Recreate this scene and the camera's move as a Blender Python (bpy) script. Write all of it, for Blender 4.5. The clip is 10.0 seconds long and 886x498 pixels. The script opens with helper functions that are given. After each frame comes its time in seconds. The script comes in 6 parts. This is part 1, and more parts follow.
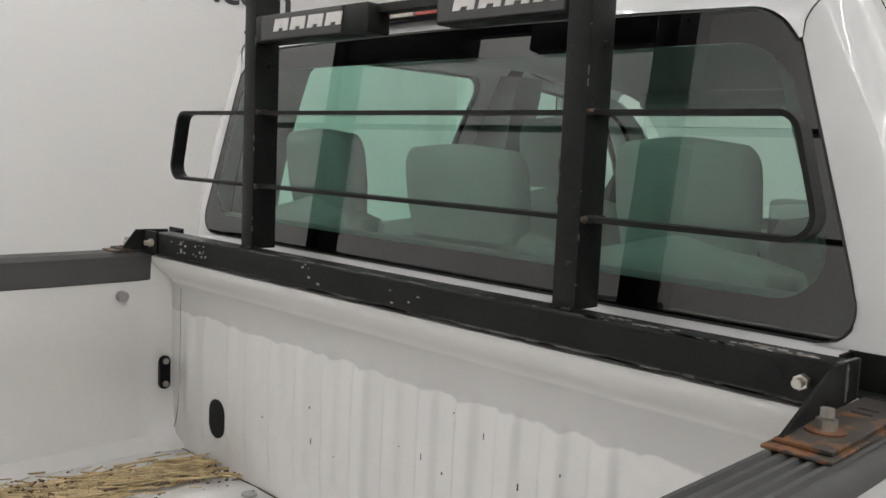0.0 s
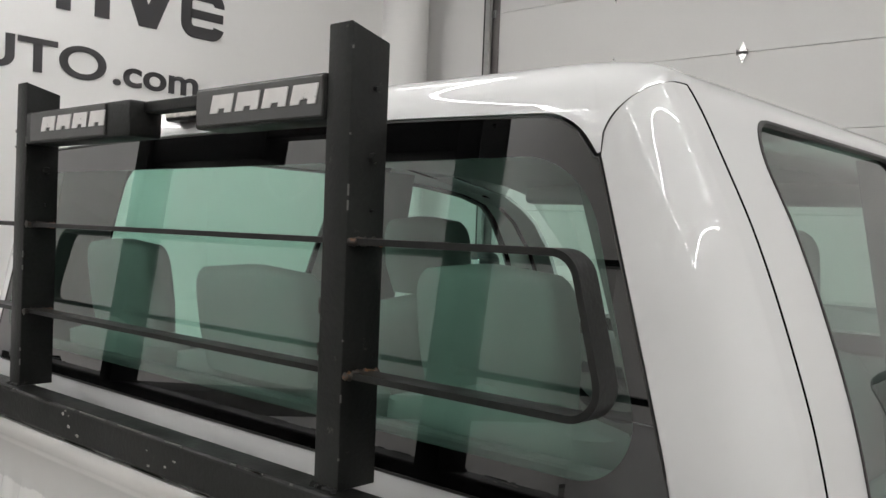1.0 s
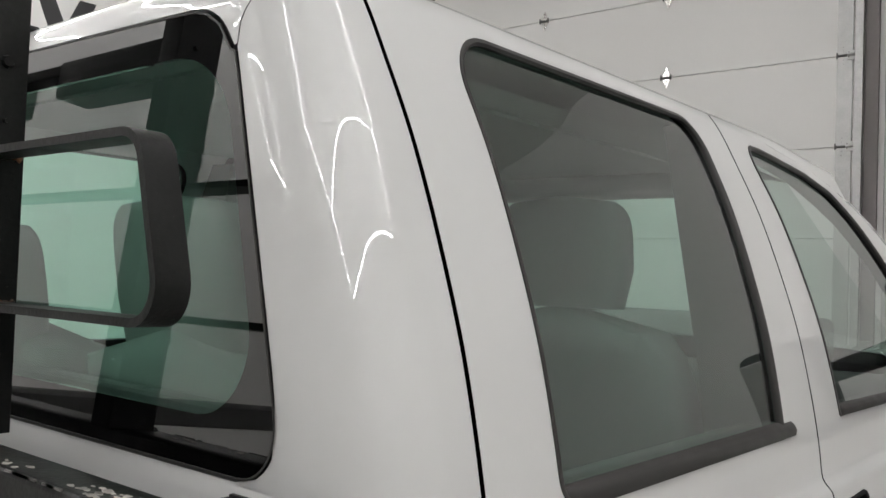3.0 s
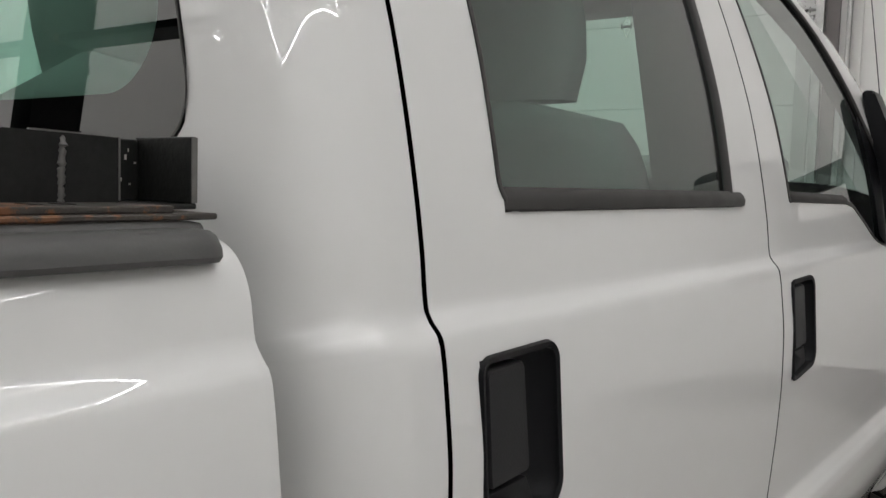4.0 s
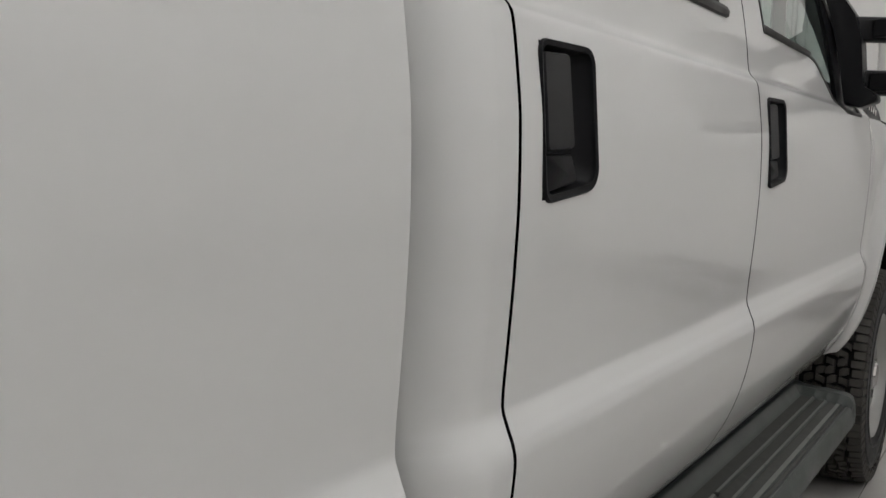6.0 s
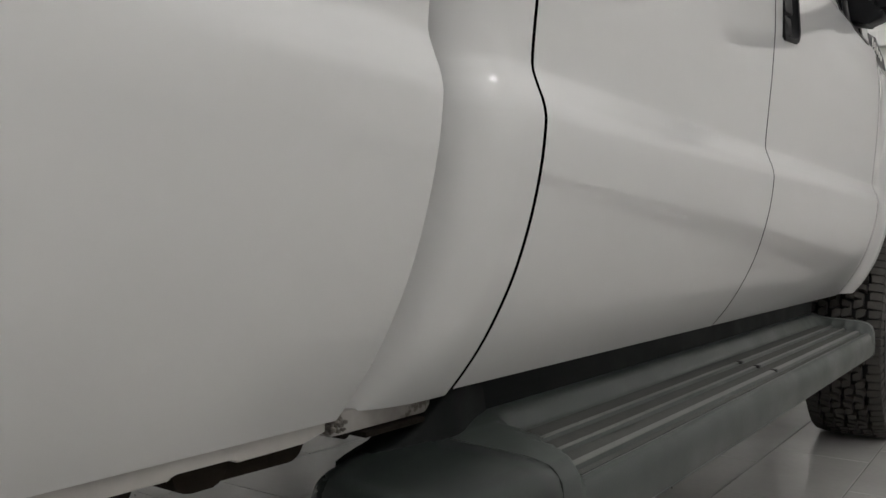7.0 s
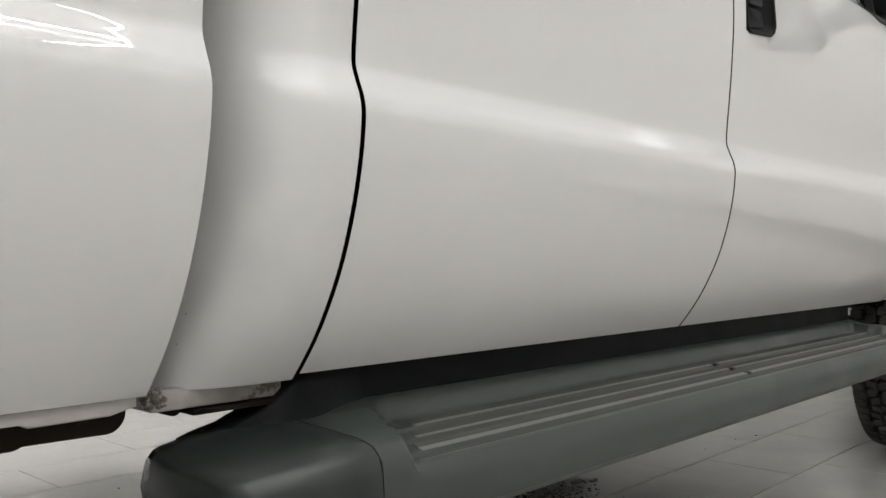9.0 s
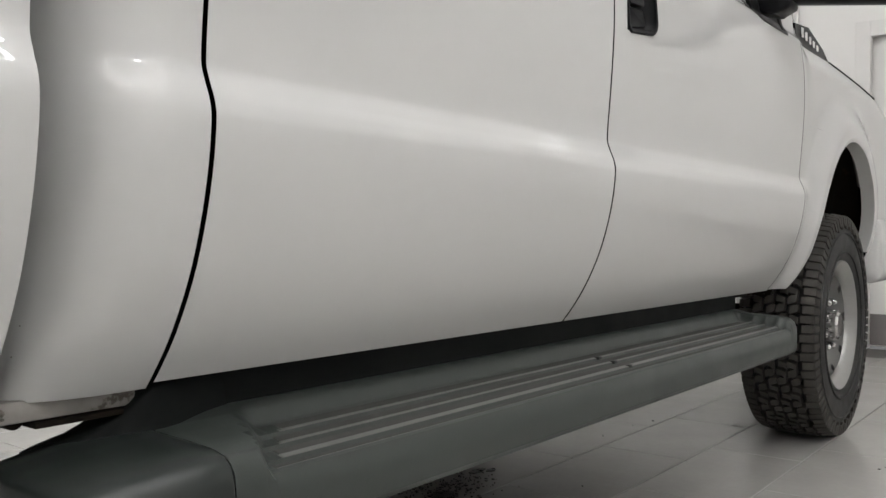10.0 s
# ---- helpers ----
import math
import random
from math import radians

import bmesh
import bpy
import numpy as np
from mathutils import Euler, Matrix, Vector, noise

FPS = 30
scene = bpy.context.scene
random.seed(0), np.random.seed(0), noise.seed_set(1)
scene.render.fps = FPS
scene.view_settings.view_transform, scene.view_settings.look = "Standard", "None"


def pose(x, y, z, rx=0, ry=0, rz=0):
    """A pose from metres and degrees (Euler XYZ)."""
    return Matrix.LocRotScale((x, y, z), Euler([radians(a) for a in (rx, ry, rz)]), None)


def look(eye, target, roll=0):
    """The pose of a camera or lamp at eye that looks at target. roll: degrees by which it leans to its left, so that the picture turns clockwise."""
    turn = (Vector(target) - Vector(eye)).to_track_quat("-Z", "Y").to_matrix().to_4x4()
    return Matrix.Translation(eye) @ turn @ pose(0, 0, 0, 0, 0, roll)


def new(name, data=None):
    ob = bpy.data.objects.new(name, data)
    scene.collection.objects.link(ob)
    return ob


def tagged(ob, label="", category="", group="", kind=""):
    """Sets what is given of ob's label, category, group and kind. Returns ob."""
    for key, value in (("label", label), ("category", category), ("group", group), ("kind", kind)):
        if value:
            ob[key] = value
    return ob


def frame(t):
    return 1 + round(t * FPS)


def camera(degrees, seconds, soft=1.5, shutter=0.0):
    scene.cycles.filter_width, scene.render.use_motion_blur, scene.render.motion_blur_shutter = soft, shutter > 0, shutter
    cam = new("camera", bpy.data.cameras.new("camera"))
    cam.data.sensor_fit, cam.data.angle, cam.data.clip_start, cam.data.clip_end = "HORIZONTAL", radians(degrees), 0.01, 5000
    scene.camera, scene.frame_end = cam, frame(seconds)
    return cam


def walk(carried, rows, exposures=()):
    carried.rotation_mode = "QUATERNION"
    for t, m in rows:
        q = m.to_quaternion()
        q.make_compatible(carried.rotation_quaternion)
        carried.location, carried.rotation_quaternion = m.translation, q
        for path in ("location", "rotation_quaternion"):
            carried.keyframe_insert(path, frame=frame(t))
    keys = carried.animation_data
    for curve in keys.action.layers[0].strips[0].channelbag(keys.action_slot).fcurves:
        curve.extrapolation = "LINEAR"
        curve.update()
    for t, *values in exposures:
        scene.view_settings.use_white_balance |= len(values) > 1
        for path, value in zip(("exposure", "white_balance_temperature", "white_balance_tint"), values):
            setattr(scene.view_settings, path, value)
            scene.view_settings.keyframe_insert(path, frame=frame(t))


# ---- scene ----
cam = camera(53.2, 10.0)
PATH = [
    (0, (1.268, -1.186, 1.726), (-0.13, 0.228, 1.51), 2.5),
    (0.5, (1.235, -1.035, 1.75), (-0.117, 0.433, 1.624), 2.3),
    (1, (1.26, -0.803, 1.813), (-0.065, 0.694, 1.774), 2.2),
    (1.5, (1.353, -0.62, 1.854), (0.033, 0.882, 1.906), 2.2),
    (2, (1.413, -0.544, 1.835), (0.098, 0.962, 1.893), 2.3),
    (2.2, (1.428, -0.537, 1.821), (0.117, 0.972, 1.877), 2.4),
    (3.3, (1.46, -0.45, 1.614), (0.201, 1.103, 1.675), 1.8),
    (3.5, (1.462, -0.436, 1.571), (0.216, 1.128, 1.606), 1.6),
    (4, (1.46, -0.419, 1.472), (0.253, 1.168, 1.314), 1.7),
    (4.5, (1.46, -0.437, 1.39), (0.306, 1.169, 1.089), 1.4),
    (5, (1.472, -0.489, 1.364), (0.341, 1.128, 1.039), 1.2),
    (5.2, (1.473, -0.53, 1.377), (0.348, 1.089, 1.043), 1.1),
    (6.3, (1.476, -0.653, 1.02), (0.36, 1.002, 0.893), 1.1),
    (6.5, (1.483, -0.659, 0.909), (0.361, 0.994, 0.827), 1.0),
    (7, (1.461, -0.654, 0.72), (0.338, 1.001, 0.686), 1.0),
    (7.5, (1.418, -0.677, 0.622), (0.208, 0.915, 0.629), 0.7),
    (8, (1.447, -0.652, 0.611), (0.148, 0.868, 0.631), 0.5),
    (8.5, (1.607, -0.546, 0.654), (0.272, 0.944, 0.674), 0.5),
    (9, (1.748, -0.48, 0.691), (0.402, 0.999, 0.695), 0.3),
    (9.5, (1.832, -0.42, 0.724), (0.547, 1.113, 0.714), 0.2),
    (10, (1.8, -0.425, 0.715), (0.587, 1.166, 0.685), 0.2),
]
walk(cam, [(t, look(eye, target, roll)) for t, eye, target, roll in PATH],
     exposures=[(0, -0.46), (1.0, -0.41), (1.5, -0.38), (2.2, -0.50), (3.3, -0.50), (5.2, -0.56), (6.5, -0.61), (7.0, -0.42), (7.5, 0.03), (8.0, 0.16), (8.5, 0.2), (10.0, 0.0)])

# ---- light and exposure ----
world = bpy.data.worlds.new("world")
scene.world = world
world.use_nodes = True
world.node_tree.nodes["Background"].inputs[0].default_value = (0.8, 0.8, 0.8, 1)
world.node_tree.nodes["Background"].inputs[1].default_value = 0.2
TUBE = 40.0


# ---- materials ----
def nodes_of(name):
    m = bpy.data.materials.new(name)
    m.use_nodes = True
    nt = m.node_tree
    return m, nt, nt.nodes["Principled BSDF"]


def surface(name, color, rough=0.5, metal=0.0, scale=8.0, vary=0.06, fine=90.0, bump=0.0, coat=0.0, rvary=0.06,
            stain=None, stain_scale=3.0, stain_at=0.62, random_vary=0.0, spec=0.5):
    """Colour with variation at two scales, optional stains of another colour, fine relief."""
    m, nt, p = nodes_of(name)
    N, Lk = nt.nodes.new, nt.links.new
    co = N("ShaderNodeNewGeometry")
    big, small = N("ShaderNodeTexNoise"), N("ShaderNodeTexNoise")
    big.inputs["Scale"].default_value, small.inputs["Scale"].default_value = scale, fine
    big.inputs["Detail"].default_value = 4
    Lk(co.outputs["Position"], big.inputs["Vector"])
    Lk(co.outputs["Position"], small.inputs["Vector"])
    add = N("ShaderNodeMath")
    add.operation = "ADD"
    Lk(big.outputs["Fac"], add.inputs[0])
    half = N("ShaderNodeMath")
    half.operation = "MULTIPLY"
    half.inputs[1].default_value = 0.5
    Lk(small.outputs["Fac"], half.inputs[0])
    Lk(half.outputs[0], add.inputs[1])
    last = add.outputs[0]
    if random_vary:
        info = N("ShaderNodeObjectInfo")
        rm = N("ShaderNodeMath")
        rm.operation = "MULTIPLY_ADD"
        rm.inputs[1].default_value = random_vary
        Lk(info.outputs["Random"], rm.inputs[0])
        Lk(last, rm.inputs[2])
        last = rm.outputs[0]
    ramp = N("ShaderNodeMapRange")
    ramp.inputs["From Min"].default_value, ramp.inputs["From Max"].default_value = 0.35, 1.15
    ramp.inputs["To Min"].default_value, ramp.inputs["To Max"].default_value = 1 - vary, 1 + vary
    Lk(last, ramp.inputs["Value"])
    hsv = N("ShaderNodeHueSaturation")
    hsv.inputs["Color"].default_value = (*color, 1)
    Lk(ramp.outputs[0], hsv.inputs["Value"])
    out = hsv.outputs[0]
    if stain:
        sn = N("ShaderNodeTexNoise")
        sn.inputs["Scale"].default_value, sn.inputs["Detail"].default_value = stain_scale, 8
        sn.inputs["Roughness"].default_value = 0.7
        Lk(co.outputs["Position"], sn.inputs["Vector"])
        sr = N("ShaderNodeMapRange")
        sr.inputs["From Min"].default_value, sr.inputs["From Max"].default_value = stain_at, stain_at + 0.05
        Lk(sn.outputs["Fac"], sr.inputs["Value"])
        mix = N("ShaderNodeMix")
        mix.data_type = "RGBA"
        Lk(sr.outputs[0], mix.inputs["Factor"])
        Lk(out, mix.inputs[6])
        mix.inputs[7].default_value = (*stain, 1)
        out = mix.outputs[2]
    Lk(out, p.inputs["Base Color"])
    rr = N("ShaderNodeMapRange")
    rr.inputs["From Min"].default_value, rr.inputs["From Max"].default_value = 0.3, 0.7
    rr.inputs["To Min"].default_value, rr.inputs["To Max"].default_value = max(0.0, rough - rvary), rough + rvary
    Lk(big.outputs["Fac"], rr.inputs["Value"])
    Lk(rr.outputs[0], p.inputs["Roughness"])
    p.inputs["Metallic"].default_value = metal
    p.inputs["Specular IOR Level"].default_value = spec
    if coat:
        p.inputs["Coat Weight"].default_value, p.inputs["Coat Roughness"].default_value = coat, 0.0
        p.inputs["Coat IOR"].default_value = 1.6
    if bump:
        b = N("ShaderNodeBump")
        b.inputs["Strength"].default_value, b.inputs["Distance"].default_value = bump, 0.002
        Lk(small.outputs["Fac"], b.inputs["Height"])
        Lk(b.outputs[0], p.inputs["Normal"])
    return m


def glass(name, tint):
    """Thin window glass of a tint; with None, glass printed black behind."""
    m, nt, p = nodes_of(name)
    N, Lk = nt.nodes.new, nt.links.new
    nt.nodes.remove(p)
    tr, gl, mx, fr = N("ShaderNodeBsdfTransparent"), N("ShaderNodeBsdfGlossy"), N("ShaderNodeMixShader"), N("ShaderNodeLayerWeight")
    fr.inputs["Blend"].default_value = 0.5
    pw, ma = N("ShaderNodeMath"), N("ShaderNodeMath")
    pw.operation, ma.operation = "POWER", "MULTIPLY_ADD"
    pw.inputs[1].default_value, ma.inputs[1].default_value, ma.inputs[2].default_value = 3.6, 0.865, 0.135
    Lk(fr.outputs["Facing"], pw.inputs[0])
    Lk(pw.outputs[0], ma.inputs[0])
    if tint is None:
        nt.nodes.remove(tr)
        tr = N("ShaderNodeBsdfDiffuse")
        tint = (0.002, 0.002, 0.002)
    tr.inputs[0].default_value = (*tint, 1)
    gl.inputs["Roughness"].default_value = 0.0
    Lk(ma.outputs[0], mx.inputs[0])
    Lk(tr.outputs[0], mx.inputs[1])
    Lk(gl.outputs[0], mx.inputs[2])
    Lk(mx.outputs[0], nt.nodes["Material Output"].inputs[0])
    return m


def glow(name, color, strength):
    m, nt, p = nodes_of(name)
    p.inputs["Base Color"].default_value = (0.9, 0.9, 0.9, 1)
    p.inputs["Emission Color"].default_value = (*color, 1)
    p.inputs["Emission Strength"].default_value = strength
    return m


PAINT = surface("white_paint", (0.70, 0.70, 0.69), 0.62, scale=1.3, vary=0.012, fine=40, coat=1.0, rvary=0.03, spec=0.12)
BEDPAINT = surface("bed_paint", (0.72, 0.71, 0.69), 0.38, scale=5, vary=0.05, fine=60, coat=0.5, stain=(0.30, 0.27, 0.23), stain_scale=22, stain_at=0.74)
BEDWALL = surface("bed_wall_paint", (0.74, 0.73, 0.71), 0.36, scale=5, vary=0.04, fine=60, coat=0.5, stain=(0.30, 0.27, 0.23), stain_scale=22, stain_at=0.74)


def add_dull_band(m, low, high, ragged, tone):
    """A duller tone over a band of heights, with a ragged lower edge."""
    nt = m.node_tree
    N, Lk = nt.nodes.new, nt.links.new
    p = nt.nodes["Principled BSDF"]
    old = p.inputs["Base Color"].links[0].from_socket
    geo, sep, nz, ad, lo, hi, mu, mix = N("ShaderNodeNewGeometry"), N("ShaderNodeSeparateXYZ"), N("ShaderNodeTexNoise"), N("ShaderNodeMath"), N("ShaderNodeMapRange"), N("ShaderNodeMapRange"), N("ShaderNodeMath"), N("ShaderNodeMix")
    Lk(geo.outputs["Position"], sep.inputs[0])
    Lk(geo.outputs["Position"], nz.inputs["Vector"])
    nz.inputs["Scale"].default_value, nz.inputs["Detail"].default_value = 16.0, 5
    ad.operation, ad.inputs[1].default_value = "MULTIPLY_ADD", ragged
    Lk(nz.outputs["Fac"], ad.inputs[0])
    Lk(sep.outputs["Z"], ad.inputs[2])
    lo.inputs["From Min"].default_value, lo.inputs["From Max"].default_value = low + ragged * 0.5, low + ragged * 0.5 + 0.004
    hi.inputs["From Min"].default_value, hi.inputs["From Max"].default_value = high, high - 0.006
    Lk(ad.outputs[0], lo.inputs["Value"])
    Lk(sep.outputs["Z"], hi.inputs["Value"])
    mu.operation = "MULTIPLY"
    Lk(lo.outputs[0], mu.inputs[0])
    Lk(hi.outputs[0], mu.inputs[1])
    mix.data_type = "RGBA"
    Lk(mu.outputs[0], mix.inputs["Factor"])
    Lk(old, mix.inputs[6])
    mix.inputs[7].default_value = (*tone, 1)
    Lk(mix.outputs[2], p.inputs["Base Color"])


add_dull_band(BEDWALL, 1.285, 1.362, 0.035, (0.56, 0.555, 0.54))
FLANGE = surface("seam_paint", (0.42, 0.405, 0.38), 0.4, scale=14, vary=0.10, fine=80, stain=(0.16, 0.12, 0.09), stain_scale=24, stain_at=0.68)
# darker than the flange: grime, plus shade under the cab put into colour
SILL = surface("shaded_sill_paint", (0.30, 0.285, 0.265), 0.5, scale=14, vary=0.25, fine=80, stain=(0.10, 0.085, 0.07), stain_scale=18, stain_at=0.60)
WALL = surface("wall_paint", (0.785, 0.775, 0.755), 0.75, scale=0.7, vary=0.02, fine=25, bump=0.05)
DOORSHEET = surface("door_sheet", (0.745, 0.735, 0.715), 0.45, scale=1.2, vary=0.02, fine=30, bump=0.04)
TILE = surface("floor_tile", (0.45, 0.438, 0.418), 0.22, scale=5.0, vary=0.07, fine=45, rvary=0.015, random_vary=0.22)
TILE.node_tree.nodes["Principled BSDF"].inputs["IOR"].default_value = 1.6
GROUT = surface("grout", (0.07, 0.065, 0.06), 0.8)
RACK = surface("black_steel", (0.0115, 0.0118, 0.0108), 0.42, spec=0.18, scale=9, vary=0.55, fine=160, bump=0.25, rvary=0.12, stain=(0.060, 0.058, 0.053), stain_scale=34, stain_at=0.65)
RUST = surface("rusty_steel", (0.034, 0.029, 0.024), 0.58, scale=18, vary=0.6, fine=160, bump=0.35, stain=(0.15, 0.062, 0.022), stain_scale=26, stain_at=0.53)
ZINC = surface("zinc", (0.55, 0.52, 0.47), 0.35, metal=0.9, scale=30, vary=0.2, fine=140, bump=0.2)
RUSTDISC = surface("rust_washer", (0.13, 0.055, 0.022), 0.7, scale=60, vary=0.4, fine=200, bump=0.4)
CHIP = surface("bare_chips", (0.38, 0.36, 0.33), 0.7, scale=60, vary=0.3, fine=200, bump=0.4)
PLASTIC = surface("textured_plastic", (0.009, 0.009, 0.010), 0.46, spec=0.13, scale=12, vary=0.10, fine=420, bump=0.10)
BOARD = surface("board_plastic", (0.042, 0.049, 0.045), 0.40, scale=9, vary=0.14, fine=420, bump=0.10, stain=(0.15, 0.15, 0.14), stain_scale=90, stain_at=0.76)
ENDPL = surface("smooth_plastic", (0.021, 0.0255, 0.0235), 0.31, spec=0.5, scale=9, vary=0.12, fine=420, bump=0.03)
GRIP = surface("tread_grip", (0.066, 0.067, 0.062), 0.75, scale=40, vary=0.35, fine=500, bump=0.15, spec=0.25, stain=(0.13, 0.125, 0.115), stain_scale=160, stain_at=0.70)
RIBPL = surface("scuffed_rib", (0.15, 0.15, 0.143), 0.50, scale=25, vary=0.30, fine=300, bump=0.10, stain=(0.08, 0.08, 0.076), stain_scale=40, stain_at=0.60)
PADDLE = surface("paddle_plastic", (0.017, 0.017, 0.018), 0.42, spec=0.22, scale=12, vary=0.1, fine=420, bump=0.08)
RAILPL = surface("rail_plastic", (0.072, 0.071, 0.069), 0.48, spec=0.35, scale=12, vary=0.12, fine=420, bump=0.06)
GLOSSBLK = surface("satin_black", (0.006, 0.006, 0.007), 0.36, spec=0.22, scale=12, vary=0.1, fine=300, bump=0.05)
RUBBER = surface("rubber", (0.013, 0.0125, 0.012), 0.58, scale=20, vary=0.2, fine=160, bump=0.15)
TREAD = surface("dusty_tread", (0.050, 0.046, 0.040), 0.75, scale=30, vary=0.3, fine=160, bump=0.15)
SEAL = surface("window_rubber", (0.026, 0.024, 0.0225), 0.5, scale=15, vary=0.1, fine=200)
WORN = surface("worn_steel", (0.095, 0.092, 0.086), 0.5, scale=60, vary=0.4, fine=200, bump=0.2)
UPBLK = surface("matt_black", (0.006, 0.0075, 0.007), 0.55, scale=12, vary=0.15, fine=300, spec=0.12)
CAKED = surface("caked_grime", (0.17, 0.155, 0.135), 0.9, scale=60, vary=0.5, fine=300, bump=0.4)
SCRATCH = surface("dark_scratch", (0.10, 0.095, 0.09), 0.7, scale=50, vary=0.3)
VOID = surface("dark_gap", (0.006, 0.006, 0.006), 0.9)
CLOTH = surface("grey_cloth", (0.25, 0.252, 0.243), 0.85, scale=30, vary=0.08, fine=110)
TRIM = surface("interior_trim", (0.125, 0.125, 0.120), 0.7, scale=12, vary=0.06, fine=200, bump=0.1)
LINER = surface("head_liner", (0.40, 0.40, 0.385), 0.9, scale=12, vary=0.05, fine=300)
UNDER = surface("underbody", (0.012, 0.009, 0.006), 0.85, scale=10, vary=0.4, fine=80, bump=0.3, stain=(0.03, 0.02, 0.013), stain_scale=12, stain_at=0.6, spec=0.15)
STEEL = surface("wheel_steel", (0.40, 0.40, 0.39), 0.36, metal=0.75, scale=20, vary=0.08, fine=200)
CHROME = surface("chrome", (0.72, 0.72, 0.72), 0.10, metal=1.0, scale=10, vary=0.03)
ZINCPL = surface("bright_zinc", (0.60, 0.59, 0.57), 0.20, metal=1.0, scale=40, vary=0.08, fine=140, bump=0.04)
GALV = surface("galvanised", (0.42, 0.42, 0.41), 0.42, metal=0.6, scale=14, vary=0.2, fine=90, bump=0.1)
JAMB = surface("jamb_seal", (0.17, 0.155, 0.15), 0.7, scale=6, vary=0.1)
INK = surface("sign_vinyl", (0.045, 0.043, 0.045), 0.45, scale=5, vary=0.05)
DECAL = surface("white_decal", (0.66, 0.64, 0.62), 0.5, scale=50, vary=0.08, stain=(0.05, 0.045, 0.04), stain_scale=70, stain_at=0.64)
PLATE = surface("decal_plate", (0.050, 0.049, 0.047), 0.45, scale=30, vary=0.12, fine=200)
REDLENS = surface("red_lens", (0.30, 0.03, 0.02), 0.2, scale=40, vary=0.1, coat=1)
CLEARLENS = surface("lamp_lens", (0.55, 0.50, 0.46), 0.25, scale=90, vary=0.15, coat=1)
STRAW = surface("straw", (0.50, 0.39, 0.22), 0.8, scale=25, vary=0.7, fine=300, stain=(0.10, 0.06, 0.03), stain_scale=14, stain_at=0.58)
WETDIRT = surface("wet_dirt", (0.018, 0.016, 0.014), 0.30, scale=60, vary=0.4, fine=200, bump=0.5)
SOIL = surface("dry_dirt", (0.12, 0.075, 0.04), 0.9, scale=40, vary=0.4, fine=200, bump=0.5)
LAMP = glow("tube_glow", (0.985, 0.985, 1.0), TUBE)
GLASS = glass("green_glass", (0.71, 0.985, 0.885))
FRONTGLASS = glass("pale_green_glass", (0.82, 0.985, 0.93))
SCREEN = glass("clear_glass", (0.82, 0.93, 0.88))
FRIT = glass("black_frit", None)


# ---- mesh helpers ----
def link_mesh(name, me, mat, parent=None, label=""):
    me.materials.append(mat)
    ob = new(name, me)
    if parent is not None:
        ob.parent = parent
    if label:
        ob["label"] = label
    return ob


def part(name, bm, mat, parent=None, label="", smooth=None):
    """Links a bmesh as one mesh object. smooth: angle in degrees below which edges are shaded round."""
    bmesh.ops.recalc_face_normals(bm, faces=bm.faces[:])
    if smooth:
        for f in bm.faces:
            f.smooth = True
        lim = radians(smooth)
        for e in bm.edges:
            if len(e.link_faces) == 2 and e.calc_face_angle(0) > lim:
                e.smooth = False
    me = bpy.data.meshes.new(name)
    bm.to_mesh(me)
    bm.free()
    return link_mesh(name, me, mat, parent, label)


def thing(name, label, category, group="", kind="", at=(0, 0, 0)):
    ob = new(name)
    ob.location = at
    ob.empty_display_size = 0.1
    return tagged(ob, label, category, group, kind)


def add_box(bm, x0, x1, y0, y1, z0, z1, bevel=0.0, seg=2, m=None):
    v = [bm.verts.new((x, y, z)) for x in (x0, x1) for y in (y0, y1) for z in (z0, z1)]
    fs = [bm.faces.new([v[i] for i in q]) for q in ((0, 1, 3, 2), (4, 6, 7, 5), (0, 4, 5, 1), (2, 3, 7, 6), (0, 2, 6, 4), (1, 5, 7, 3))]
    geo = list(v)
    if bevel:
        r = bmesh.ops.bevel(bm, geom=list({e for f in fs for e in f.edges}), offset=bevel, segments=seg, affect="EDGES", profile=0.5)
        geo = list({w for f in r["faces"] for w in f.verts} | {w for w in v if w.is_valid})
    if m is not None:
        bmesh.ops.transform(bm, matrix=m, verts=geo)
    return bm


def box(x0, x1, y0, y1, z0, z1, bevel=0.0, seg=2, m=None):
    return add_box(bmesh.new(), x0, x1, y0, y1, z0, z1, bevel, seg, m)


def add_tube(bm, p, q, r, seg=12, r2=None):
    p, q = Vector(p), Vector(q)
    d = q - p
    m = Matrix.Translation((p + q) / 2) @ d.to_track_quat("Z", "Y").to_matrix().to_4x4()
    bmesh.ops.create_cone(bm, cap_ends=True, segments=seg, radius1=r, radius2=r if r2 is None else r2, depth=d.length, matrix=m)
    return bm


def add_prism(bm, outline, axis, a, b, bevel=0.0):
    """A flat outline of (u, v) points, made solid from a to b along an axis: x takes (y, z), y takes (x, z), z takes (x, y)."""
    put = {"x": lambda u, v, w: (w, u, v), "y": lambda u, v, w: (u, w, v), "z": lambda u, v, w: (u, v, w)}[axis]
    lo = [bm.verts.new(put(u, v, a)) for u, v in outline]
    hi = [bm.verts.new(put(u, v, b)) for u, v in outline]
    n = len(outline)
    made = [bm.faces.new(lo[::-1]), bm.faces.new(hi)]
    made += [bm.faces.new((lo[i], lo[(i + 1) % n], hi[(i + 1) % n], hi[i])) for i in range(n)]
    if bevel:
        es = list(made[0].edges) + list(made[1].edges)
        bmesh.ops.bevel(bm, geom=es, offset=bevel, segments=2, affect="EDGES", profile=0.5)
    return bm


